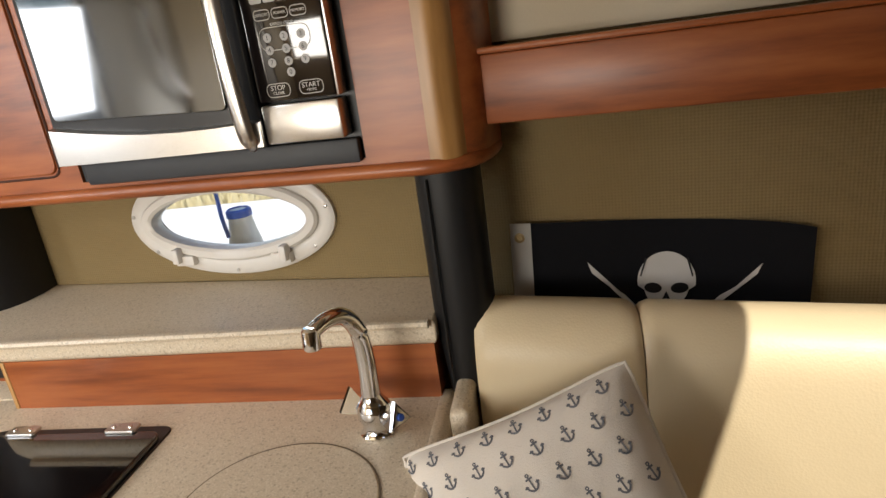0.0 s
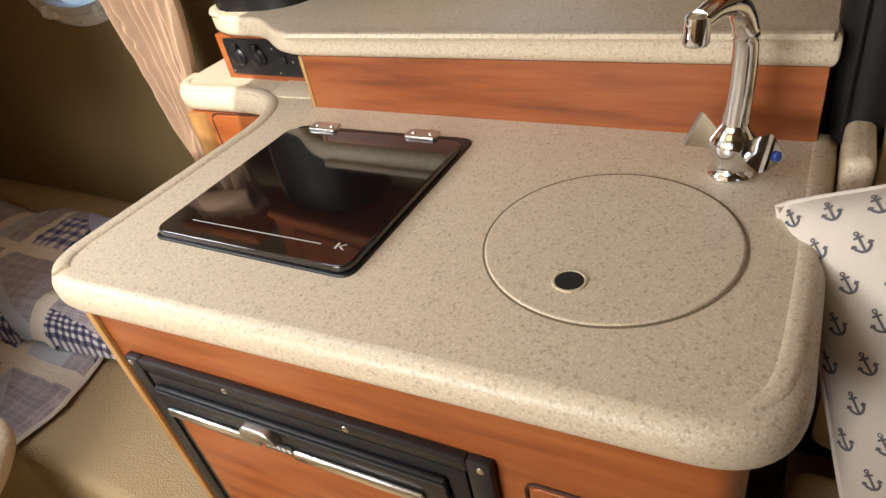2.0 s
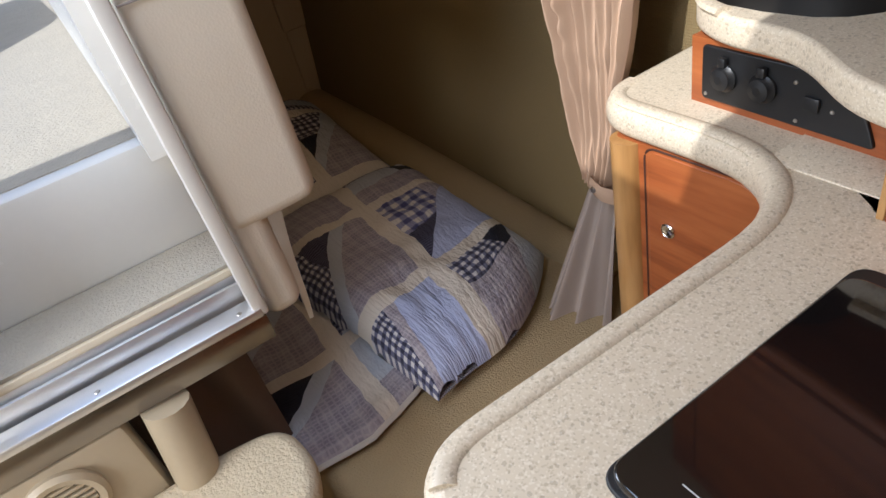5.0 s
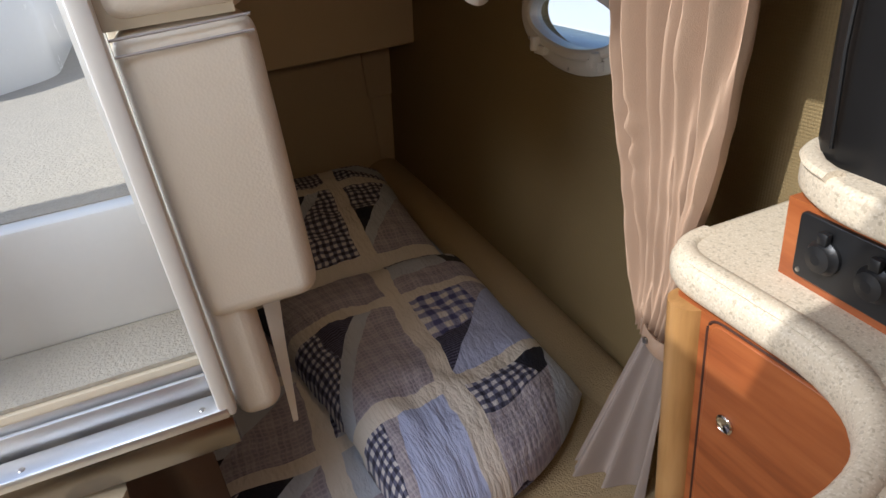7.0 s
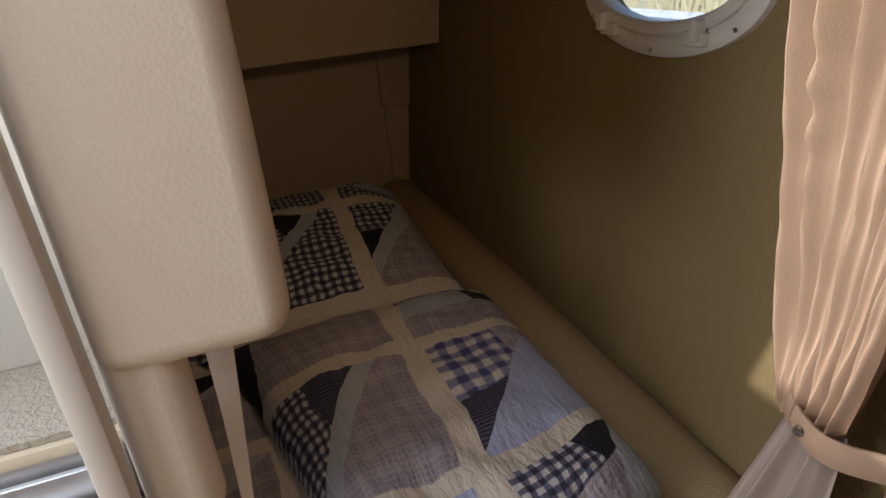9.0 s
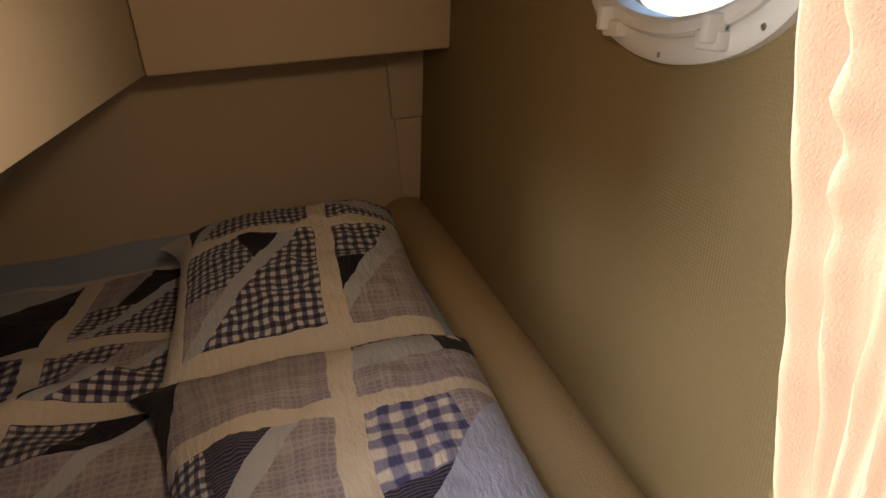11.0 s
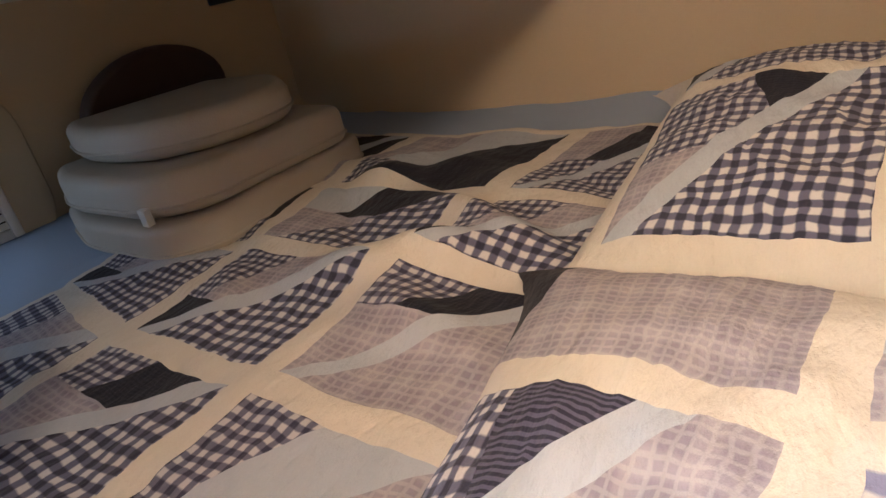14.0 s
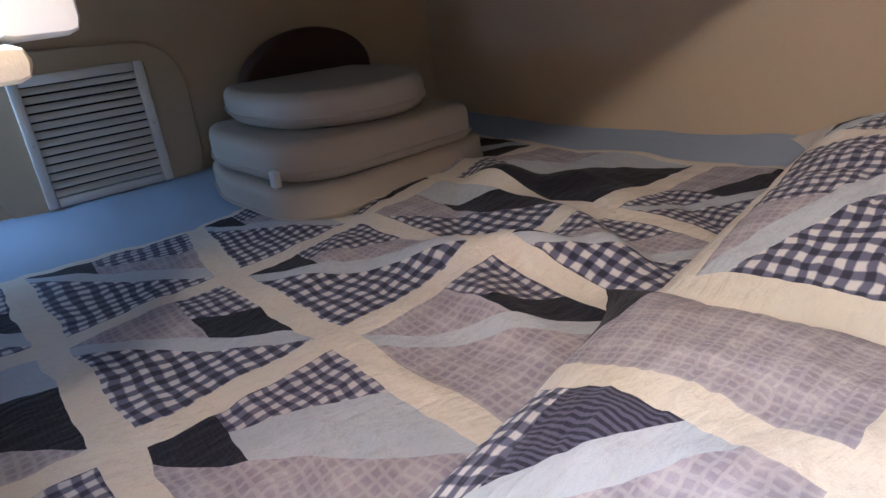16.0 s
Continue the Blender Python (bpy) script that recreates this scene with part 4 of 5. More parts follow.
def overhead():
    t = thing("overhead_cabinet", "cherry wood overhead cabinet holding the microwave", "cabinet", at=(0, 0.5, 1.34))

    def put(name, bm, mat, parent, label=""):
        bm.transform(OVER)
        return part(name, bm, mat, parent, label)
    # face frame round the microwave's niche: 0.10 .. 0.605 aft of the corner
    for name, bm in (("stile", box(0.0, 0.098, 1.350, 1.90, -0.02, 0.0)), ("stile", box(0.612, 1.22, 1.350, 1.90, -0.02, 0.0)), ("rail", box(0.0981, 0.6119, 1.69, 1.90, -0.02, 0.0)), ("rail", box(0.0981, 0.6119, 1.350, 1.366, -0.02, 0.0))):
        put(name, bm, CHERRY, t)
    put("underside", box(-0.02, 1.22, 1.345, 1.352, -0.20, -0.001), CHERRY, t)
    lip = tube([OVER @ Vector(p) for p in [(1.22, 1.345, 0.004), (0.6, 1.345, 0.004), (0.06, 1.345, 0.004)]], 0.011, 10)
    part("lower_lip", lip, CHERRY, t, "rounded cherry wood lower lip")
    curve = [OVER @ Vector(p) for p in arc([(0.06, 1.345, 0.004), (0.0, 1.345, 0.002), (-0.045, 1.345, -0.022), (-0.068, 1.345, -0.07), (-0.07, 1.345, -0.14)], 6)]
    part("lower_lip", tube(curve, 0.011, 10), CHERRY, t, "rounded cherry wood lower lip")
    # rounded corner: honey post, then a cherry flank
    verts, faces = [], []
    prof = arc([(0.0, 0, 0.002), (-0.022, 0, 0.001), (-0.040, 0, -0.010), (-0.048, 0, -0.026)], 5)
    for p in prof:
        verts += [OVER @ Vector((p.x, 1.346, p.z)), OVER @ Vector((p.x, 1.90, p.z))]
    faces = [(2 * i, 2 * i + 2, 2 * i + 3, 2 * i + 1) for i in range(len(prof) - 1)]
    part("corner_post", mesh([tuple(v) for v in verts], faces), OAK, t, "honey-coloured rounded corner post")
    verts = []
    prof = arc([(-0.048, 0, -0.026), (-0.064, 0, -0.045), (-0.074, 0, -0.075), (-0.078, 0, -0.15)], 5)
    for p in prof:
        verts += [tuple(OVER @ Vector((p.x, 1.350, p.z))), tuple(OVER @ Vector((p.x, 1.90, p.z)))]
    part("flank", mesh(verts, [(2 * i, 2 * i + 2, 2 * i + 3, 2 * i + 1) for i in range(len(prof) - 1)]), CHERRY, t, "curved cherry wood flank")
    d = put("door", slab(rounded([(0.655, 1.385), (1.15, 1.385), (1.15, 1.86), (0.655, 1.86)], 0.02), 0.0003, 0.004, 0.002), CHERRY, t)
    groove(rounded([(0.650, 1.380), (1.155, 1.380), (1.155, 1.865), (0.650, 1.865)], 0.022), 0.0022, OVER @ turned(0, 0, 0.001), GROOVE, d)


overhead()


def words(name, text, m, size, material, parent):
    curve = bpy.data.curves.new("words", "FONT")
    curve.body, curve.size, curve.align_x, curve.align_y = text, size, "CENTER", "CENTER"
    curve.extrude = 0.0002
    tmp = bpy.data.objects.new("words", curve)
    scene.collection.objects.link(tmp)
    bpy.context.view_layer.update()
    data = bpy.data.meshes.new_from_object(tmp.evaluated_get(bpy.context.evaluated_depsgraph_get()))
    bpy.data.objects.remove(tmp)
    bpy.data.curves.remove(curve)
    data.transform(m)
    data.materials.clear()
    data.materials.append(material)
    ob = new(name, data)
    ob.parent = parent
    ob.matrix_parent_inverse = parent.matrix_world.inverted()
    return ob


DARK_MIRROR = metal("half_mirrored_glass", (0.15, 0.154, 0.158), 0.03)


def microwave():
    t = thing("microwave", "built-in microwave, black glass and brushed steel, door shut", "microwave", at=(0.2, 0.4, 1.37))
    # local x runs forward along the front from its aft end, y up, z out
    m = OVER @ Matrix(((-1, 0, 0, 0.610), (0, 1, 0, 0), (0, 0, 1, 0), (0, 0, 0, 1)))

    def put(name, bm, mat, parent, label=""):
        bm.transform(m)
        return part(name, bm, mat, parent, label)
    put("casing", box(0.0, 0.510, 1.366, 1.69, -0.19, -0.004), BLACK, t)
    put("lower_trim", box(0.020, 0.508, 1.362, 1.398, -0.004, 0.012, 0.004), CHARCOAL, t, "charcoal lower trim")
    door = put("door", slab(rounded([(0.0, 1.400), (0.372, 1.400), (0.372, 1.685), (0.0, 1.685)], 0.004), -0.004, 0.030, 0.006), BLACK, t, "black glass door in a steel rim")
    bottom = []
    n = 14
    verts, faces = [], []
    for i in range(n + 1):
        u = i / n
        x = 0.002 + 0.372 * u
        top = 1.462 - 0.022 * u - 0.010 * math.sin(math.pi * u)
        verts += [(x, 1.400, 0.0302), (x, 1.402, 0.040 + 0.006 * math.sin(math.pi * u)), (x, top - 0.003, 0.040 + 0.006 * math.sin(math.pi * u)), (x, top, 0.0302)]
    for i in range(n):
        for k in range(3):
            faces.append((4 * i + k, 4 * i + 4 + k, 4 * i + 5 + k, 4 * i + 1 + k))
    faces += [(0, 1, 2, 3), tuple(4 * n + k for k in (3, 2, 1, 0))]
    put("steel_rim", mesh(verts, faces), STEEL, door, "brushed steel lower rim")
    put("window", slab(rounded([(0.012, 1.470), (0.325, 1.458), (0.325, 1.675), (0.012, 1.675)], 0.012), 0.0302, 0.034, 0.002), DARK_MIRROR, door, "dark reflecting window")
    h = arc([(0.357, 1.408, 0.034), (0.356, 1.420, 0.050), (0.354, 1.50, 0.057), (0.353, 1.58, 0.058), (0.352, 1.68, 0.052)], 8)
    bar = tube(h, 0.013, 12, 0.6)
    put("handle", bar, STEEL, door, "bowed brushed steel handle")
    panel = put("control_panel", box(0.376, 0.498, 1.462, 1.685, -0.004, 0.030, 0.004), GLASS_BLACK, t, "black glass control panel")
    put("steel_pad", box(0.376, 0.498, 1.402, 1.458, -0.004, 0.031, 0.004), STEEL, t, "brushed steel door release")
    put("edge_strip", box(0.4985, 0.502, 1.462, 1.685, 0.0, 0.0315, 0.001), STEEL, t)
    z = 0.0305

    def lab(text, x, y, size):
        words("marking", text, m @ turned(x, y, z + 0.0006), size, PALE_PRINT, panel)

    def pill(x, y, w, h):
        o = rounded([(x - w / 2, y - h / 2), (x + w / 2, y - h / 2), (x + w / 2, y + h / 2), (x - w / 2, y + h / 2)], h * 0.45)
        pts = [m @ Vector((p[0], p[1], z)) for p in o]
        part("button_outline", tube(pts + pts[:1], 0.0006, 5), PALE_PRINT, panel)
    pill(0.411, 1.4775, 0.036, 0.018), lab("STOP", 0.411, 1.4805, 0.0095), lab("CLEAR", 0.411, 1.4735, 0.006)
    pill(0.462, 1.4775, 0.036, 0.018), lab("START", 0.462, 1.4800, 0.0095), lab("+30SEC", 0.462, 1.4735, 0.005)
    KEY = plain("grey_key", (0.42, 0.41, 0.40), 0.5)
    grid = [("0", 0.436, 1.500)] + [(str(1 + c + 3 * (2 - r)), 0.410 + 0.0255 * c, 1.515 + 0.0165 * r) for r in range(3) for c in range(3)]
    for text, x, y in grid:
        put("key", lathe([(0.0062, z), (0.0062, z + 0.0005)], 16, turned(x, y, 0)), KEY, panel)
        words("marking", text, m @ turned(x, y, z + 0.0010), 0.009, BLACK, panel)
    for i, text in enumerate(("DEFROST", "POWER", "MEMORY")):
        pill(0.408 + 0.0275 * i, 1.578, 0.024, 0.013), lab(text, 0.408 + 0.0275 * i, 1.578, 0.0052)
    lab("EXPRESS COOK", 0.436, 1.5645, 0.005)
    pill(0.436, 1.546, 0.076, 0.030)
    for r in range(5):
        for c in range(4):
            b = slab(rounded([(0.394 + 0.0205 * c, 1.593 + 0.0135 * r), (0.4125 + 0.0205 * c, 1.593 + 0.0135 * r), (0.4125 + 0.0205 * c, 1.6035 + 0.0135 * r), (0.394 + 0.0205 * c, 1.6035 + 0.0135 * r)], 0.003, 3), z, z + 0.0005)
            put("key", b, KEY, panel)


microwave()

# ---- settee side ----
def lining_matrix(x, z, off):
    """Onto the hull lining forward of the galley: local x forward, y up, z into the cabin."""
    y = hull_y(x, z)
    return Matrix.Translation((x, y - off, z)) @ pose(0, 0, 0, 0, 0, math.degrees(math.atan2(-0.305, 1.98))) @ Matrix(((1, 0, 0, 0), (0, 0, -1, 0), (0, 1, 0, 0), (0, 0, 0, 1)))


def valance():
    t = thing("valance_shelf", "cherry wood fiddle rail of a shelf along the hull side", "shelf", at=(1.2, 0.45, 1.4))
    m = lining_matrix(0.56, 1.392, 0.0)

    def put(name, bm, mat, label=""):
        bm.transform(m)
        return part(name, bm, mat, t, label)
    put("rail", box(-0.02, 1.75, -0.005, 0.095, 0.10, 0.118, 0.004), CHERRY)
    put("cap", box(-0.02, 1.75, 0.0955, 0.105, 0.092, 0.126, 0.004), CHERRY, "rounded cap of the rail")
    put("board", box(-0.02, 1.75, -0.004, 0.008, -0.06, 0.0999, 0.002), CHERRY)
    put("backing", box(-0.02, 1.75, 0.108, 0.53, 0.0, 0.03, 0.002), HEADLINER, "cream lining above the rail")


valance()


def flag():
    t = thing("pirate_flag", "black cloth flag with white skull and crossed sabres on the lining", "flag", at=(0.8, 0.5, 1.0))
    m = lining_matrix(0.575, 0.968, 0.012) @ pose(0, 0, 0, 0, 0, -1.8)
    W, H = 0.468, 0.235

    def wave(x, y):
        return 0.006 * math.sin(9 * x + 2) + 0.004 * math.sin(5 * y + 14 * x)

    def f(u, v):
        x = 0.034 + (W - 0.034) * u
        y = H * v - (0.012 * u ** 8 if v > 0.5 else 0)
        return tuple(m @ Vector((x, y, wave(x, y))))
    part("cloth", sheet(36, 16, f), fabric("black_flag_cloth", (0.006, 0.006, 0.008), (0.009, 0.009, 0.011), 400, 0.2, 0.95), t)

    def g(u, v):
        x, y = 0.036 * u, H * v
        return tuple(m @ Vector((x, y, wave(x, y) + 0.001)))
    part("heading", sheet(4, 12, g), fabric("grey_white_webbing", (0.50, 0.48, 0.44), (0.42, 0.40, 0.37), 500, 0.2), t, "greyish white heading strip")
    part("grommet", lathe([(0.0085, 0), (0.009, 0.002), (0.006, 0.003), (0.0045, 0.001)], 18, m @ turned(0.016, H - 0.026, 0.009)), metal("brass", (0.5, 0.38, 0.2), 0.35), t)
    PRINT = fabric("white_flag_print", (0.62, 0.60, 0.57), (0.56, 0.54, 0.52), 400, 0.15)

    def flat(pts, z, mat, name):
        bm = mesh([tuple(m @ Vector((x, y, wave(x, y) + z))) for x, y in pts], [tuple(range(len(pts)))])
        return part(name, bm, mat, t, "", 0)
    cx, cy = 0.255, 0.128
    skull = [(cx + 0.046 * math.cos(a) * (1 if math.sin(a) > -0.2 else 0.80), cy + 0.052 * math.sin(a)) for a in (2 * math.pi * k / 40 for k in range(40))]
    flat(skull, 0.003, PRINT, "skull_print")
    flat([(cx - 0.024, cy - 0.035), (cx - 0.024, cy - 0.075), (cx + 0.024, cy - 0.075), (cx + 0.024, cy - 0.035)], 0.0035, PRINT, "jaw_print")
    for s in (-1, 1):
        flat([(cx + s * 0.021 + 0.014 * math.cos(a), cy - 0.012 + 0.0095 * math.sin(a) + s * 0.1 * 0.01 * math.cos(a)) for a in (2 * math.pi * k / 20 for k in range(20))], 0.0045, BLACK, "eye_print")
        blade = [(s * x, y) for x, y in ((0.135, 0.068), (0.118, 0.044), (0.09, 0.012), (0.05, -0.03), (0.04, -0.03), (0.075, 0.008), (0.105, 0.030), (0.128, 0.048))]
        flat([(cx + 0.008 + x, cy - 0.032 + y) for x, y in blade], 0.003, PRINT, "sabre_print")
        flat([(cx + s * 0.040, cy + 0.008), (cx + s * 0.042, cy + 0.01), (cx + s * 0.0335, cy + 0.042), (cx + s * 0.031, cy + 0.040)], 0.0045, BLACK, "line_print")
    flat([(cx, cy - 0.018), (cx - 0.008, cy - 0.036), (cx, cy - 0.031), (cx + 0.008, cy - 0.036)], 0.0045, BLACK, "nose_print")


flag()


def settee():
    t = thing("settee", "cream vinyl settee with a rolled backrest in two panels", "sofa", at=(1.3, 0.2, 0.0))

    def back(x0, x1):
        prof = arc([(0.30, 0.45), (0.315, 0.75), (0.33, 0.98), (0.345, 1.05), (0.385, 1.088), (0.435, 1.088), (0.475, 1.06), (0.485, 1.0), (0.485, 0.45)], 5)
        n = len(prof)
        xs = [x0, x0 + 0.006, x0 + 0.018] + [x0 + (x1 - x0) * k / 8 for k in range(1, 8)] + [x1 - 0.012, x1 - 0.004, x1]
        verts, faces = [], []
        for x in xs:
            e = min(x - x0, x1 - x)
            shrink = 0.012 * max(0.0, 1 - e / 0.018) ** 2
            dy = -0.155 * (x - 0.55)
            for y, z in ((p[0], p[1]) for p in prof):
                cy, cz = 0.40, 0.80
                d = Vector((y - cy, z - cz)).normalized() * shrink
                verts.append((x, y - d.x + dy + 0.03, z - d.y + 0.02 - 0.03 * (x - 0.55)))
        for i in range(len(xs) - 1):
            for k in range(n):
                j = (k + 1) % n
                faces.append((i * n + k, i * n + j, (i + 1) * n + j, (i + 1) * n + k))
        faces += [tuple(reversed(range(n))), tuple((len(xs) - 1) * n + k for k in range(n))]
        return mesh(verts, faces)
    part("backrest", back(0.520, 0.768), CREAM, t)
    part("backrest", back(0.770, 2.20), CREAM, t)
    part("seat", box(0.50, 2.25, -0.25, 0.30, 0.36, 0.46, 0.03, 4), CREAM, t)
    part("base", box(0.50, 2.25, -0.22, 0.40, 0.0, 0.36), SHELL, t)
    part("end_cap", slab(rounded([(0.480, 0.30), (0.512, 0.30), (0.512, 0.43), (0.480, 0.43)], 0.012), TOP - 0.2, TOP + 0.035, 0.012), STONE, t, "speckled end cap of the counter side")


settee()


def anchor_pillow():
    t = thing("throw_pillow", "white cotton throw pillow printed with grey anchors, leaning on the settee", "pillow", at=(0.66, 0.15, 0.75))
    S, T = 0.176, 0.062
    side = Vector((0.92, 0.06, 0.37)).normalized()                 # along the top edge
    out = side.cross(Vector((-0.35, 0.55, 0.75))).normalized()     # out to the cabin
    up = out.cross(side)
    m = Matrix((( side.x, up.x, out.x, 0.634), (side.y, up.y, out.y, 0.150), (side.z, up.z, out.z, 0.905), (0, 0, 0, 1)))

    def surf(a, b, side):
        """a, b from -1 to 1 over the pillow's face."""
        pull = 1 - 0.10 * (1 - a * a) * (b * b) * 1.0
        pull2 = 1 - 0.10 * (1 - b * b) * (a * a) * 1.0
        x = S * a * (1 - 0.09 * (1 - b * b) * a * a)
        y = S * b * (1 - 0.09 * (1 - a * a) * b * b)
        soft = 1 - 0.055 * (a * a * b * b) ** 2
        x, y = x * soft, y * soft
        h = T * (max(0.0, (1 - a ** 4)) ** 0.6) * (max(0.0, (1 - b ** 4)) ** 0.6)
        h += 0.007 * noise.noise((a * 2.5, b * 2.5, 0.4)) * (1 - a ** 4) * (1 - b ** 4) + 0.004 * noise.noise((a * 6, b * 6, 6.4)) * (1 - a ** 6) * (1 - b ** 6)
        return Vector((x, y, side * h))

    cotton = fabric("white_cotton", (0.72, 0.66, 0.58), (0.66, 0.60, 0.53), 500, 0.25, 0.95)
    fr = sheet(28, 28, lambda u, v: tuple(m @ surf(2 * u - 1, 2 * v - 1, 1)))
    bk = sheet(28, 28, lambda u, v: tuple(m @ surf(2 * u - 1, 2 * v - 1, -1)))
    both = join(fr, bk)
    bmesh.ops.remove_doubles(both, verts=both.verts[:], dist=0.0005)
    part("cover", both, cotton, t)
    edge = [surf(-1 + 2 * k / 24, -1, 0) for k in range(24)] + [surf(1, -1 + 2 * k / 24, 0) for k in range(24)] + [surf(1 - 2 * k / 24, 1, 0) for k in range(24)] + [surf(-1, 1 - 2 * k / 24, 0) for k in range(25)]
    part("piping", tube([m @ p for p in edge], 0.0030, 8), cotton, t)

    def anchor(ca, cb, tilt):
        out = []
        k = 0.0112

        def lay(p):
            c, s = math.cos(tilt), math.sin(tilt)
            x, y = (p[0] * c - p[1] * s) * k / S, (p[0] * s + p[1] * c) * k / S
            return surf(max(-0.99, min(0.99, ca + x)), max(-0.99, min(0.99, cb + y)), 1) + Vector((0, 0, 0.0008))

        def strip(line, w):
            pts = [lay(p) for p in line]
            verts, faces = [], []
            for i, p in enumerate(pts):
                d = pts[min(i + 1, len(pts) - 1)] - pts[max(i - 1, 0)]
                nrm = Vector((-d.y, d.x, 0)).normalized() * w
                verts += [tuple(m @ (p - nrm)), tuple(m @ (p + nrm))]
            faces = [(2 * i, 2 * i + 1, 2 * i + 3, 2 * i + 2) for i in range(len(pts) - 1)]
            return mesh(verts, faces)
        w = 0.00115
        shank = strip([(0, -1), (0, 0), (0, 0.62)], w)
        stock = strip([(-0.42, 0.38), (0, 0.42), (0.42, 0.38)], w)
        arms = strip([(-0.72, -0.18), (-0.62, -0.62), (-0.3, -0.92), (0, -1.0), (0.3, -0.92), (0.62, -0.62), (0.72, -0.18)], w * 1.1)
        ring = strip([(0.17 * math.sin(a), 0.80 + 0.17 * math.cos(a)) for a in (2 * math.pi * i / 8 for i in range(9))], w * 0.7)
        fl = strip([(-0.92, -0.38), (-0.72, -0.18), (-0.50, -0.36)], w)
        fr_ = strip([(0.92, -0.38), (0.72, -0.18), (0.50, -0.36)], w)
        return join(shank, stock, arms, ring, fl, fr_)
    rows = 9
    for r in range(rows):
        for c in range(9):
            a = -0.90 + 0.235 * c + (0.117 if r % 2 else 0)
            b = -0.89 + 0.222 * r
            if abs(a) < 0.93 and abs(b) < 0.93:
                part("anchor_print", anchor(a, b, 0.25), GREY_PRINT, t, "", 0)


anchor_pillow()
# ---- berth ----
BED = 0.392
setting("berth_platform", slab(rounded([(-0.428, -0.172), (-0.428, 0.72), (-2.75, 0.72), (-2.75, -1.56), (-1.02, -1.56), (-1.02, -0.172)], [0.01, 0.01, 0.01, 0.01, 0.01, 0.05]), 0.0, 0.372, 0.03), CARPET,
        "tan carpeted berth platform", "platform")
# padded ledge along the hull side, behind the pillows
ledge = arc([(-2.735, 0.580, 0.400), (-2.2, 0.603, 0.388), (-1.7, 0.622, 0.368), (-1.3, 0.635, 0.348), (-1.0, 0.645, 0.335)], 8)
bolster = thing("bolster", "tan carpet-covered rounded bolster along the hull side", "bolster", at=(-1.9, 0.62, 0.37))
part("cover", tube(ledge, [0.082 - 0.010 * i / len(ledge) for i in range(len(ledge))], 22, 0.72), CARPET, bolster)
part("seam", tube([(p.x, p.y - 0.066, p.z + 0.026) for p in ledge], 0.0025, 6), CARPET, bolster, "raised seam of the bolster's cover")
setting("corner_moulding", join(box(-2.752, -2.738, 0.575, 0.70, 0.40, 0.72, 0.005), box(-2.752, -2.728, 0.565, 0.72, 0.722, 1.0, 0.008), lathe([(0.009, 0.0), (0.007, 0.004), (0.002, 0.006)], 12, pose(-2.738, 0.59, 0.46, 0, 90, 0))), LINER_SMOOTH, "tan padded corner moulding of the berth", "moulding")


def ripple(x, y, k=1.0):
    return noise.noise((x * 3.1 * k, y * 3.7 * k, 1.7)) * 0.6 + noise.noise((x * 8.3 * k, y * 7.1 * k, 4.2)) * 0.3


def gauss(x, y, cx, cy, sx, sy, rot=0.0):
    c, s = math.cos(rot), math.sin(rot)
    dx, dy = x - cx, y - cy
    return math.exp(-(((dx * c + dy * s) / sx) ** 2 + ((-dx * s + dy * c) / sy) ** 2))


def quilt_z(x, y):
    z = BED + 0.014 + 0.013 * ripple(x, y) + 0.008 * ripple(x, y, 2.6) + 0.003 * noise.noise((x * 34, y * 12, 5.1))
    z += 0.014 * abs(math.sin(8.5 * (x - 0.8 * y) + 2.5 * noise.noise((x * 2, y * 2, 8)))) * (0.4 + gauss(x, y, -2.1, -0.5, 0.4, 0.5))
    z += 0.048 * gauss(x, y, -1.86, -0.33, 0.055, 0.16, 0.5)          # rumpled folds beside the pillows
    z += 0.034 * gauss(x, y, -2.02, -0.30, 0.045, 0.20, -0.5)
    z += 0.030 * gauss(x, y, -1.72, -0.20, 0.05, 0.14, -0.35)
    z += 0.026 * gauss(x, y, -2.20, -0.72, 0.05, 0.12, -0.2)
    z += 0.020 * gauss(x, y, -2.20, -0.60, 0.05, 0.22, 0.7)
    z += 0.018 * gauss(x, y, -1.72, -0.62, 0.05, 0.18, -0.9)
    z += 0.020 * gauss(x, y, -2.25, -0.85, 0.06, 0.2, 0.3)
    return max(z, BED - 0.012)


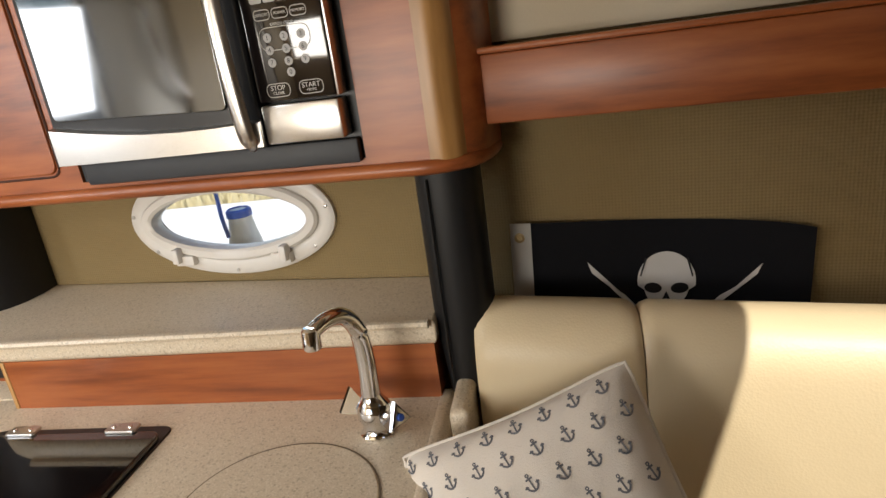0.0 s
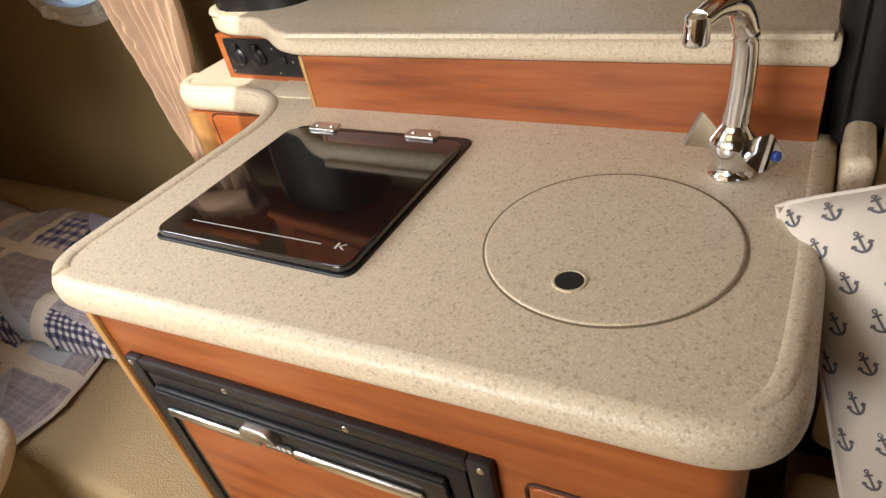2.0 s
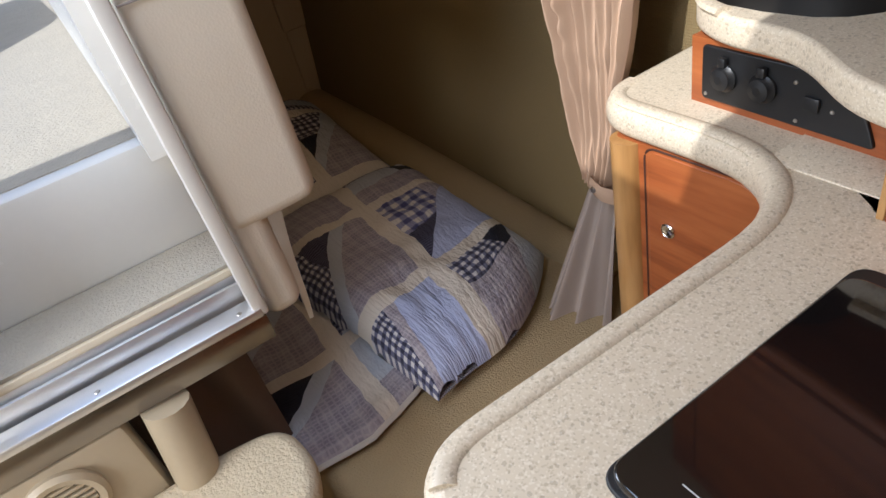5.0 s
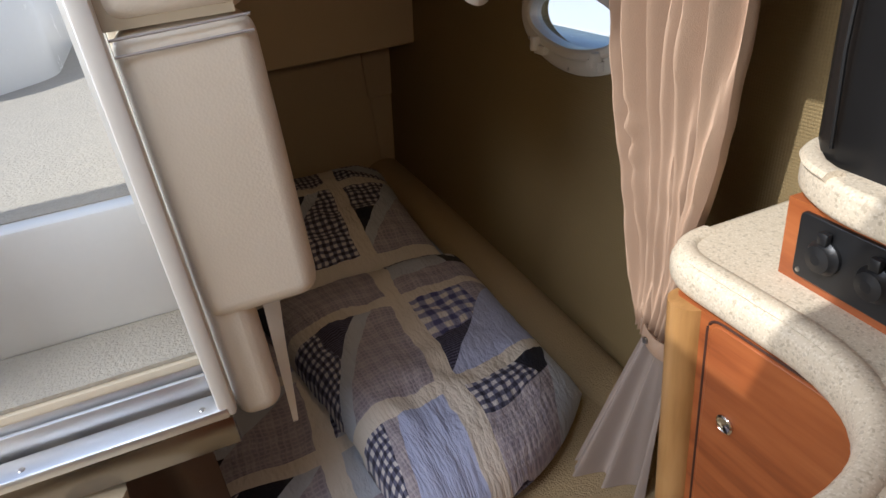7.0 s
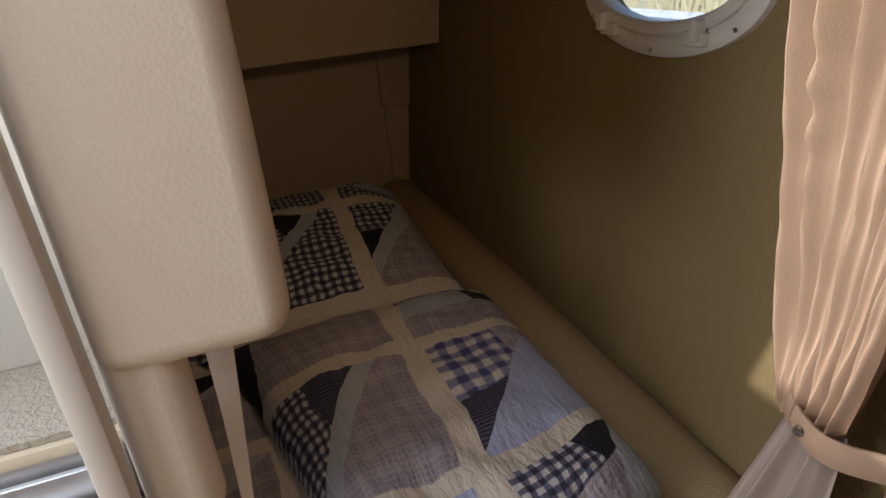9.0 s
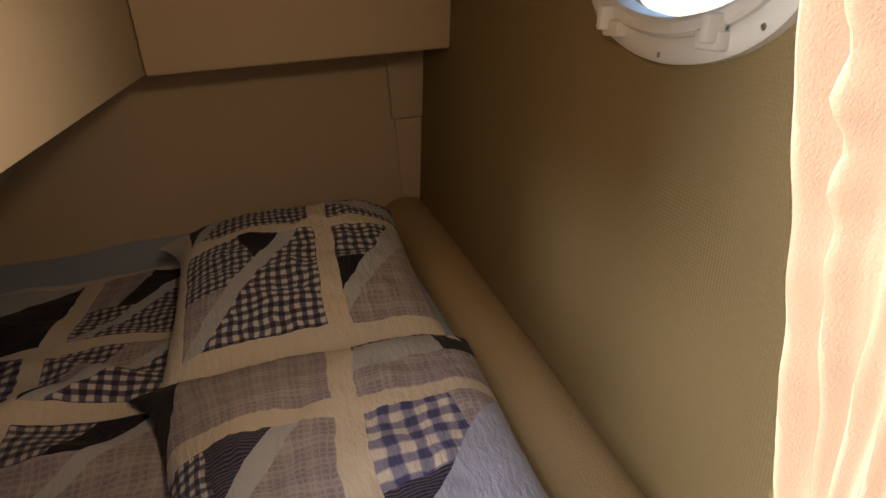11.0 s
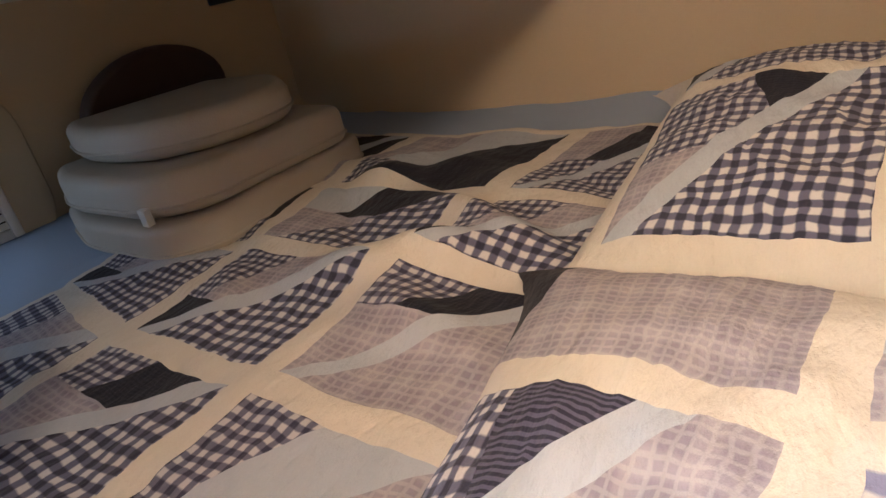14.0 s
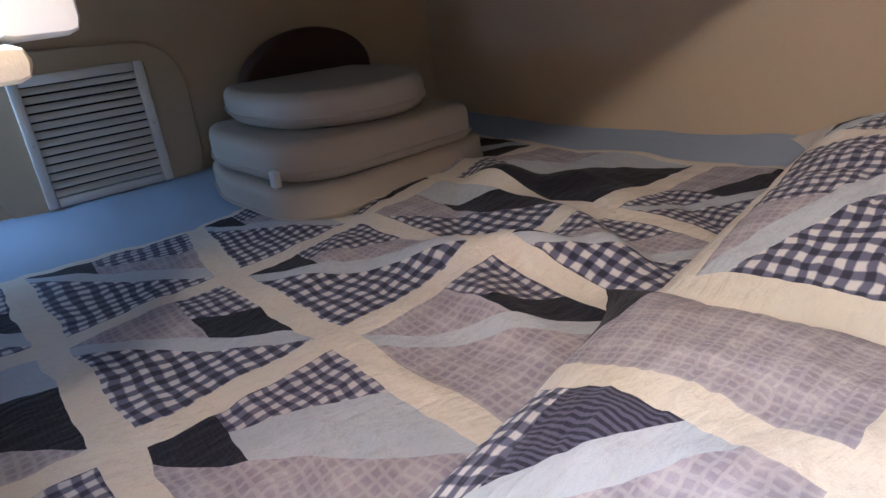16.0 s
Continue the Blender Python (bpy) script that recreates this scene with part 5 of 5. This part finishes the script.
def patchwork(t, us, vs, u_lines, v_lines, half, step, designs, place):
    """Sew a cover onto thing t: sashes of the given half width on the lines, and between them blocks cut up by their design.
    A design is a base cloth and cuts (p, q, inside, from, to) in the block's own 0..1 square; place(u, v) lays the cloth out."""
    def ticks(lo, hi, lines):
        marks = sorted({lo, hi} | {round(min(hi, max(lo, k + d)), 5) for k in lines for d in (-half, half)})
        out = []
        for a, b in zip(marks, marks[1:]):
            n = max(1, round((b - a) / step))
            out += [a + (b - a) * k / n for k in range(n)]
        return out + [hi]

    def spans(lo, hi, lines):
        edges = [lo] + [k for line in lines for k in (line - half, line + half)] + [hi]
        return [(a, b) for a, b in zip(edges[::2], edges[1::2]) if b - a > 0.01]

    tu, tv = ticks(*us, u_lines), ticks(*vs, v_lines)
    cu, cv = spans(*us, u_lines), spans(*vs, v_lines)

    def which(x, cells):
        return next((i for i, (a, b) in enumerate(cells) if a < x < b), None)

    pieces = {}
    for i, (ua, ub) in enumerate(zip(tu, tu[1:])):
        for k, (va, vb) in enumerate(zip(tv, tv[1:])):
            a, b = which((ua + ub) / 2, cu), which((va + vb) / 2, cv)
            pieces.setdefault("sash" if a is None or b is None else (a, b), []).append((i, k))

    def flat(cells):
        index, verts, faces = {}, [], []
        for i, k in cells:
            f = []
            for di, dk in ((0, 0), (1, 0), (1, 1), (0, 1)):
                key = (i + di, k + dk)
                if key not in index:
                    index[key] = len(verts)
                    verts.append((tu[key[0]], tv[key[1]], 0.0))
                f.append(index[key])
            faces.append(tuple(f))
        return mesh(verts, faces)

    def lay(bm, cloth, name, label=""):
        layer = bm.loops.layers.uv.new("UVMap")
        for f in bm.faces:
            for loop in f.loops:
                loop[layer].uv = loop.vert.co.xy
        for v in bm.verts:
            u, w = v.co.x, v.co.y
            du = 0.011 * noise.noise((u * 7, w * 7, 3.1)) + 0.004 * noise.noise((u * 31, w * 31, 5.7))
            dw = 0.011 * noise.noise((u * 7, w * 7, 8.3)) + 0.004 * noise.noise((u * 31, w * 31, 1.9))
            v.co = place(u + du, w + dw)
        part(name, bm, CLOTHS[cloth], t, label, 60)

    lay(flat(pieces.pop("sash")), "C", "sashing", "cream cotton sashes between the patches")
    for (a, b), cells in sorted(pieces.items()):
        base, cuts = designs.get((a, b), ("P", ()))
        (u0, u1), (v0, v1) = cu[a], cv[b]
        bm = flat(cells)
        code = bm.faces.layers.string.new("cloth")
        for f in bm.faces:
            f[code] = base.encode()

        def at(p):
            return Vector((u0 + (u1 - u0) * p[0], v0 + (v1 - v0) * p[1], 0))
        for p, q, inside, old, dst in cuts:
            p, q, inside = at(p), at(q), at(inside)
            d = q - p
            normal = Vector((-d.y, d.x, 0)).normalized()
            if normal.dot(inside - p) < 0:
                normal.negate()
            chosen = [f for f in bm.faces if f[code].decode() in old]
            edges = {e for f in chosen for e in f.edges}
            corners = {v for f in chosen for v in f.verts}
            bmesh.ops.bisect_plane(bm, geom=chosen + list(edges) + list(corners), plane_co=p, plane_no=normal, dist=0.0004)
            for f in bm.faces:
                if f[code].decode() in old and normal.dot(f.calc_center_median() - p) > 0:
                    f[code] = dst.encode()
        for cloth in sorted({f[code].decode() for f in bm.faces}):
            one = bm.copy()
            own = one.faces.layers.string["cloth"]
            bmesh.ops.delete(one, geom=[f for f in one.faces if f[own].decode() != cloth], context="FACES")
            lay(one, cloth, "patch")
        bm.free()


def slant(big, tip, upper, lower, tip_at=0.62):
    """The quilt's usual block: a large corner triangle, a pale strip along it and three scraps above."""
    return upper, (((1, 0), (0, 0.80), (1, 1), upper, "S"), ((1, 0.12), (0, 1.0), (1, 1), "S", big),
                   ((0.80, 0.10), (0, 0.45), (0.1, 0.7), upper, lower), ((tip_at, 0), (tip_at + 0.04, 1), (1, 0), upper + lower, tip))


QUILT_BLOCKS = {
    (0, 0): slant("N", "P", "g", "N"), (1, 0): slant("N", "g", "S", "N"), (2, 0): slant("G", "N", "g", "P"), (3, 0): slant("G", "N", "g", "P"), (4, 0): slant("G", "P", "g", "N"),
    (0, 1): slant("N", "g", "P", "S", 0.70), (1, 1): slant("G", "P", "S", "N", 0.45), (2, 1): slant("G", "N", "g", "P"), (3, 1): slant("G", "P", "g", "N", 0.36), (4, 1): slant("P", "g", "S", "N"),
    (0, 2): slant("g", "g", "P", "N", 0.5), (1, 2): slant("G", "N", "g", "P", 0.7), (2, 2): slant("P", "P", "g", "N", 0.4), (3, 2): slant("P", "N", "g", "S", 0.68), (4, 2): slant("P", "S", "g", "N"),
    (3, 3): slant("P", "g", "P", "N"), (4, 3): slant("g", "P", "S", "N"),
}


def berth_quilt():
    t = thing("quilt", "blue and white patchwork quilt spread rumpled over the berth", "quilt", at=(-1.9, -0.4, BED))
    x0, x1, y0, y1 = -2.545, -0.975, -1.095, 0.50

    def ramp(k):
        return min(1.0, max(0.0, k))

    def f(x, y):
        u, v = (x - x0) / (x1 - x0), (y - y0) / (y1 - y0)
        x, y = x - 0.065 * ramp((-0.70 - y) / 0.36) * ramp(1 - abs(x + 1.54) / 0.25), y - 0.12 * ramp((-1.65 - x) / 0.5) * ramp((-0.345 - y) / 0.35)
        x += 0.02 * math.sin(y * 6.0) * max(0, 1 - 8 * u) + 0.02 * math.sin(y * 9.0) * max(0, 8 * u - 7)
        y += 0.012 * math.sin(x * 7.0) * max(0, 1 - 8 * v)
        k = ramp((y + 0.05) / 0.55)
        x -= (0.29 * k) * max(0.0, 4 * u - 3)                          # the front corner is tucked under the pillow
        y -= 0.06 * max(0.0, 5 * v - 4) * max(0.0, 4 * u - 3)
        e = min(u, 1 - u, v, 1 - v)
        drop = 0.018 * max(0.0, 1 - e / 0.012)
        return (x, y, quilt_z(x, y) - drop)
    patchwork(t, (x0, x1), (y0, y1), [-2.520, -2.13, -1.84, -1.54, -1.25], [-1.072, -0.695, -0.345, 0.005, 0.355], 0.023, 0.010, QUILT_BLOCKS, f)
    hem = fabric("cream_quilt_binding", (0.60, 0.55, 0.48), (0.52, 0.48, 0.43), 500, 0.25)
    for a, b in (((0, 0), (1, 0)), ((1, 0), (1, 1)), ((1, 1), (0, 1)), ((0, 1), (0, 0))):
        line = [Vector(f(x0 + (x1 - x0) * (a[0] + (b[0] - a[0]) * k / 90), y0 + (y1 - y0) * (a[1] + (b[1] - a[1]) * k / 90))) for k in range(91)]
        part("binding", tube(line, 0.008, 6, 0.6), hem, t, "cream cotton binding along the quilt's edge")


berth_quilt()


def bed_sheet():
    t = thing("bed_sheet", "pale blue cotton sheet tucked round the mattress edge", "sheet", at=(-2.6, -0.8, BED))

    def back(u, v):
        y = -1.55 + 1.75 * u
        x = -2.748 + 0.27 * v
        return (x, y, BED - 0.01 + 0.060 * (1 - v) ** 1.5 * (0.75 + 0.3 * math.sin(3 * y + 1)) + 0.012 * ripple(x, y * 1.5, 1.6))

    def side(u, v):
        x = -2.74 + 1.70 * u
        y = -1.555 + 0.52 * v
        return (x, y, BED - 0.012 + 0.045 * (1 - v) ** 1.5 + 0.014 * ripple(x * 1.5, y, 1.5))
    part("back_edge", sheet(70, 10, back), SHEET, t)
    part("side_edge", sheet(70, 14, side), SHEET, t)
    part("mattress", slab(rounded([(-2.745, -1.555), (-1.04, -1.555), (-1.04, -0.02), (-1.32, 0.50), (-1.40, 0.54), (-2.745, 0.54)], [0.01, 0.03, 0.05, 0.04, 0.04, 0.01]), 0.365, BED - 0.004, 0.010), SHEET, t)


bed_sheet()


def sham(name, label, x0, x1, y0, y1, height, u_lines, v_lines, designs, skew=0.0, lift=0.0, turn=0.0, power=2.6, edge=0.5, taper=0.0):
    """A plump pillow in a quilted cover; skew moves its highest part aft (-) or forward, lift tips its aft side up."""
    cx, cy, sx, sy = (x0 + x1) / 2, (y0 + y1) / 2, (x1 - x0) / 2, (y1 - y0) / 2
    t = thing(name, label, "pillow", "patchwork pillows", (cx, cy, BED))

    def place(a, b, top):
        r = (max(0.0, 1 - abs(a) ** power) * max(0.0, 1 - abs(b) ** power)) ** edge
        pinch = 1 - 0.05 * (1 - abs(b)) * a * a
        x = sx * a * (1 - 0.04 * (1 - b * b) * a ** 4)
        y = sy * b * (1 - 0.05 * (1 - a * a) * b ** 4)
        y += taper * max(0.0, -b) * (1 + a) / 2
        y -= 0.07 * (max(0.0, -a) * max(0.0, -b)) ** 6                 # a corner pokes out
        x -= taper * 1.05 * max(0.0, b) ** 2 * ((1 + a) / 2) ** 2
        h = height * r * (1 + skew * a)
        h += 0.010 * noise.noise((a * 2.2 + cx, b * 2.2, 3.3)) * r + 0.010 * noise.noise((a * 6, b * 5 + cx, 9.1)) * r + 0.004 * noise.noise((a * 12, b * 24 + cx, 3.1)) * r
        z = BED + 0.014 + lift * (1 - a) / 2 + (h if top else -0.012 * r)
        c, s = math.cos(turn), math.sin(turn)
        return (cx + x * c - y * s, cy + x * s + y * c, z)
    stretch = 1.12                                                     # the cover's length over the pillow's bulge
    us, vs = (cx - sx * stretch, cx + sx * stretch), (cy - sy * stretch, cy + sy * stretch)

    def lie(u, v, top=True):
        return place(min(1, max(-1, (u - cx) / (sx * stretch))), min(1, max(-1, (v - cy) / (sy * stretch))), top)
    patchwork(t, us, vs, u_lines, v_lines, 0.026, 0.0105, designs, lie)
    part("back", sheet(40, 40, lambda u, v: place(2 * u - 1, 2 * v - 1, False), lambda u, v: (u, v)), CLOTHS["P"], t)
    return t


FRONT_BLOCKS = {
    (0, 0): ("P", (((0, 0.24), (1, 0.03), (0, 0), "P", "N"),)),
    (0, 1): ("S", (((0.35, 0), (0.2, 0.7), (0, 0), "S", "g"), ((0.72, 0), (0.5, 1), (1, 0), "S", "P"), ((0, 0.62), (1, 0.75), (0, 1), "S", "N"))),
    (1, 0): ("P", (((0, 0.84), (1, 0.10), (0, 0), "P", "S"), ((0, 0.68), (0.88, 0), (0, 0), "S", "K"), ((0, 0.28), (1, 0.42), (0.5, 0), "K", "G"))),
    (1, 1): ("B", (((0.95, 0), (0.05, 0.88), (0, 0), "B", "L"), ((0.56, 0), (0.48, 0.6), (1, 0), "L", "K"), ((0, 0.56), (0.45, 0.66), (0, 0.9), "L", "P"))),
    (2, 0): ("B", (((0, 0.50), (1, 0.2), (0, 0), "B", "P"), ((0, 0.34), (1, 0.1), (0, 0), "P", "G"))),
    (2, 1): ("P", (((0.42, 0), (0.36, 1), (0, 0), "P", "G"), ((0, 0.5), (1, 0.8), (0, 1), "G", "N"), ((0, 0.92), (1, 0.55), (1, 1), "PGN", "S"))),
}
BACK_BLOCKS = {
    (0, 0): ("g", (((0, 0.40), (1, 0.10), (0, 0), "g", "S"), ((0, 0.24), (1, 0.0), (0, 0), "S", "N"), ((0, 0.05), (0.5, 0.3), (0, 0.3), "N", "g"))),
    (0, 1): ("S", (((0.45, 0), (0.5, 1), (0, 0), "S", "g"), ((0.75, 0.4), (0.9, 1), (1, 1), "S", "g"))),
    (1, 0): ("G", (((0, 0.88), (1, 0.14), (0, 0), "G", "S"), ((0, 0.72), (1, 0), (0, 0), "S", "g"), ((0.0, 0.40), (0.5, 0.62), (0, 0.7), "g", "N"), ((0.56, 0), (0.5, 1), (1, 0), "g", "P"))),
    (1, 1): ("P", (((0.92, 0), (0.15, 0.95), (0, 0), "P", "S"), ((0.76, 0), (0.05, 0.72), (0, 0), "S", "G"), ((0.46, 0), (0.40, 1), (1, 0), "G", "N"))),
}
sham("pillow", "plump blue and cream patchwork-covered pillow lying on the quilt", -1.87, -0.955, -0.095, 0.55, 0.116, [-1.592, -1.176], [0.278], FRONT_BLOCKS, 0.0, 0.0, 0.0, 3.6, 0.42, 0.19)
sham("pillow", "patchwork-covered pillow tipped up against the aft end of the berth", -2.50, -1.87, -0.09, 0.51, 0.112, [-2.297, -1.858], [-0.10, 0.294], BACK_BLOCKS, -0.2, 0.085, 0.02, 3.0, 0.45)


def ties():
    rnd = random.Random(3)
    for x, y, z, a in ((-1.80, 0.50, 0.455, 0.5), (-1.40, -0.05, 0.60, 0.0)):
        if a:
            t = thing("pillow_tie", "white cotton tie sticking out between the pillows", "tie", at=(x, y, z))
            part("bow", tube(arc([(x - 0.03, y - 0.03, z - 0.025), (x - 0.01, y - 0.005, z + 0.002), (x + 0.012, y + 0.012, z - 0.004), (x + 0.03, y + 0.008, z - 0.03)]), 0.011, 8, 0.35), fabric("white_tie_cloth", (0.62, 0.58, 0.54), (0.55, 0.52, 0.49), 500, 0.2), t)
        else:
            t = thing("fabric_strap", "off-white cloth strap hanging from the bulkhead pad", "strap", at=(x, y, z))
            part("strap", sheet(4, 12, lambda u, v: (-1.135 + 0.006 * math.sin(9 * v), -0.035 + (0.030 * (0.3 + 0.7 * v)) * u - 0.01 * (1 - v), 0.62 + 0.30 * v)), WHITE_VINYL, t)


ties()


# ---- cushions stacked in the far corner ----
def cushion(label, outline, z0, z1, r, seam=True):
    c = [sum(p[k] for p in outline) / len(outline) for k in (0, 1)]
    t = thing("seat_cushion", label, "cushion", "stacked seat cushions", (c[0], c[1], z0))
    part("cover", slab(outline, z0, z1, r, r, 5), CUSHION, t)
    if seam:
        n = len(outline)
        ring = [(p[0] + (p[0] - c[0]) * 0.006, p[1] + (p[1] - c[1]) * 0.006, z0 + r * 0.9) for p in outline]
        part("piping", tube(ring + ring[:1], 0.0035, 6), CUSHION, t)
    return t


cushion("taupe vinyl seat cushion at the bottom of the stack", rounded([(-2.42, -1.32), (-1.80, -1.42), (-1.735, -1.20), (-1.735, -0.88), (-1.83, -0.805), (-2.345, -0.88)], [0.03, 0.05, 0.05, 0.07, 0.05, 0.04]), BED + 0.006, BED + 0.088, 0.022)
mid = cushion("taupe vinyl seat cushion with a white tag, second in the stack", rounded([(-2.36, -1.36), (-1.82, -1.43), (-1.755, -1.26), (-1.755, -0.93), (-1.84, -0.825), (-2.275, -0.84)], [0.03, 0.05, 0.06, 0.07, 0.07, 0.04]), BED + 0.090, BED + 0.182, 0.026)
part("tag", box(-1.768, -1.752, -0.942, -0.916, BED + 0.060, BED + 0.122, 0.002), PALE_PRINT, mid, "small white cloth tag")
cushion("taupe vinyl round-fronted cushion on top of the stack", rounded([(-2.32, -1.42), (-1.90, -1.48), (-1.82, -1.24), (-1.84, -0.98), (-1.98, -0.86), (-2.17, -0.88), (-2.32, -1.10)], [0.05, 0.05, 0.10, 0.14, 0.16, 0.12, 0.10], 10), BED + 0.184, BED + 0.268, 0.030)


def backrest():
    t = thing("backrest_cushion", "dark brown arched backrest cushion standing behind the stack", "cushion", at=(-2.1, -1.5, 0.6))
    prof = [(-0.25, 0.0), (0.25, 0.0)] + [(0.25 * math.cos(a) , 0.06 + 0.15 * math.sin(a)) for a in (math.pi * k / 20 for k in range(21))]
    bm = slab(prof, -0.022, 0.022, 0.012, 0.012, 3)
    bm.transform(Matrix.Translation((-2.19, -1.505, BED + 0.185)) @ pose(0, 0, 0, 0, 0, 8) @ pose(0, 0, 0, 78, 0, 0))
    part("cover", bm, BROWN, t)


backrest()


def louvre():
    t = thing("louvred_vent", "white plastic louvred vent on an oval panel in the berth side", "vent", at=(-1.57, -1.55, 0.6))
    m = Matrix.Translation((-1.563, -1.556, 0.591)) @ Matrix(((-1, 0, 0, 0), (0, 0, 1, 0), (0, 1, 0, 0), (0, 0, 0, 1)))      # x aft, y up, z into the berth

    def put(name, bm, mat, parent, label=""):
        bm.transform(m)
        return part(name, bm, mat, parent, label)
    put("panel", slab(rounded([(-0.26, -0.22), (0.27, -0.22), (0.27, 0.21), (-0.26, 0.23)], 0.14, 10), 0.0, 0.012, 0.006), SHELL, t, "tan oval backing panel")
    w, h, e = 0.162, 0.166, 0.025
    put("frame", join(box(-w, -w + e, -h, h, 0.012, 0.028, 0.004), box(w - e, w, -h, h, 0.012, 0.028, 0.004), box(-w + e + 0.0005, w - e - 0.0005, h - e, h, 0.012, 0.0275, 0.004), box(-w + e + 0.0005, w - e - 0.0005, -h, -h + e, 0.012, 0.0275, 0.004)), WHITE, t)
    # near-black plate: the shade between the slats is its colour
    put("backing", box(-w + e, w - e, -h + e, h - e, 0.0121, 0.0132), RECESS_SHADE, t)
    n = 13
    for k in range(n):
        y = -h + e + (2 * (h - e)) * (k + 0.5) / n
        b = box(-w + e, w - e, -0.0095, 0.0095, -0.0008, 0.0008)
        b.transform(turned(0, y, 0.020, -38, 0, 0))
        put("slat", b, WHITE, t)
    for x, y in ((-w + 0.013, 0), (w - 0.013, 0)):
        put("screw", lathe([(0.004, 0.028), (0.003, 0.0292), (0.001, 0.0296)], 8, turned(x, y, 0)), STEEL, t)


louvre()
hook = thing("wall_fitting", "small black square fitting high on the berth side", "fitting", at=(-2.15, -1.55, 0.86))
part("plate", box(-2.60, -2.50, -1.559, -1.545, 0.85, 0.93, 0.004), BLACK, hook)


# ---- curtain ----
def curtain():
    t = thing("curtain", "pinkish beige curtain gathered by a tie-back beside the galley", "curtain", at=(-1.0, 0.62, 0.4))
    HEAD, TIE, FOOT = 1.40, 0.70, 0.374

    def f(u, v):
        """v from head to tie; the folds narrow towards the tie."""
        z = HEAD + (TIE - HEAD) * v
        s = v * v * (3 - 2 * v)
        left = -1.000 - 0.020 * math.sin(math.pi * min(1.0, v * 0.9)) + 0.012 * s
        right = -0.828 - 0.012 * v - 0.070 * v * v
        x = left + (right - left) * u
        w1 = math.sin(2 * math.pi * (6.3 * u + 0.22 * math.sin(3.3 * v) + 0.1 * math.sin(9 * v)))
        folds = math.copysign(abs(w1) ** 0.75, w1) + 0.45 * math.sin(2 * math.pi * (13 * u + 0.3 + 0.5 * v)) + 0.25 * math.sin(2 * math.pi * (2.1 * u + 0.8 * v))
        amp = 0.021 * (1 - 0.35 * s)
        y = 0.522 + 0.050 * u * (1 - s) + 0.045 * s + amp * folds + 0.004 * noise.noise((u * 9, v * 16, 2.5)) + 0.012 * noise.noise((u * 3, v * 5, 7.5)) + 0.008 * gauss(u, v, 0.22, 0.50, 0.05, 0.10) * math.sin(90 * v)
        return (x, y, z)
    part("upper_drape", sheet(150, 70, f), CURTAIN, t)

    def g(u, v):
        z = TIE + (FOOT - TIE) * v
        left = -0.978 - 0.050 * v
        right = -0.905 + 0.015 * v
        x = left + (right - left) * u
        folds = math.sin(2 * math.pi * (2.7 * u + 0.15 * v)) + 0.25 * math.sin(2 * math.pi * (6 * u + 0.2))
        return (x, 0.578 - (0.150 - 0.100 * u) * v + (0.010 + 0.012 * v) * folds, z)
    part("lower_drape", sheet(70, 20, g), LINING, t)
    line = arc([(-0.992, 0.610, 0.716), (-0.984, 0.566, 0.711), (-0.945, 0.546, 0.700), (-0.905, 0.548, 0.692), (-0.86, 0.595, 0.682), (-0.80, 0.68, 0.670)], 6)

    def strap(u, v):
        p = line[min(len(line) - 1, round(u * (len(line) - 1)))]
        return (p.x, p.y - 0.004 * math.sin(math.pi * v), p.z + 0.036 * (v - 0.5))
    bm = sheet(len(line) - 1, 4, strap)
    thicken(bm, 0.004)
    band = part("tie_back", bm, CURTAIN, t)
    part("snap", lathe([(0.007, 0), (0.006, 0.003), (0.002, 0.004)], 14, pose(-0.938, 0.5400, 0.699, 90, 0, 0)), STEEL, band, "small steel snap")
    part("ruffle", tube(arc([(-1.00, 0.505, 1.325), (-0.95, 0.510, 1.335), (-0.88, 0.535, 1.338), (-0.82, 0.555, 1.335)]), 0.020, 10, 1.6), CURTAIN, t, "gathered heading of the curtain")
    rail = thing("curtain_rail", "cherry wood curtain rail under the side deck", "rail", at=(-0.9, 0.58, 1.42))
    part("rail", box(-1.045, -0.76, 0.47, 0.70, 1.395, 1.42, 0.004), CHERRY, rail)


curtain()


# invented fixture to go with the added warm berth light
def warm_fill_fixture():
    t = thing("warm_fill_fixture", "small round white fixture added out of view for the warm fill light", "lamp", at=(-1.07, 0.37, 1.34))
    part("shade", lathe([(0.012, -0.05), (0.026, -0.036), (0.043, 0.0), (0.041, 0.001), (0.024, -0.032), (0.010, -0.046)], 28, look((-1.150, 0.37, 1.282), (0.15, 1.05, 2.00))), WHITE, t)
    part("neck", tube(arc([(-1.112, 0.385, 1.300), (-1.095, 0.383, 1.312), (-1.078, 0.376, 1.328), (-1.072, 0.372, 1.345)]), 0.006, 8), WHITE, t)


warm_fill_fixture()
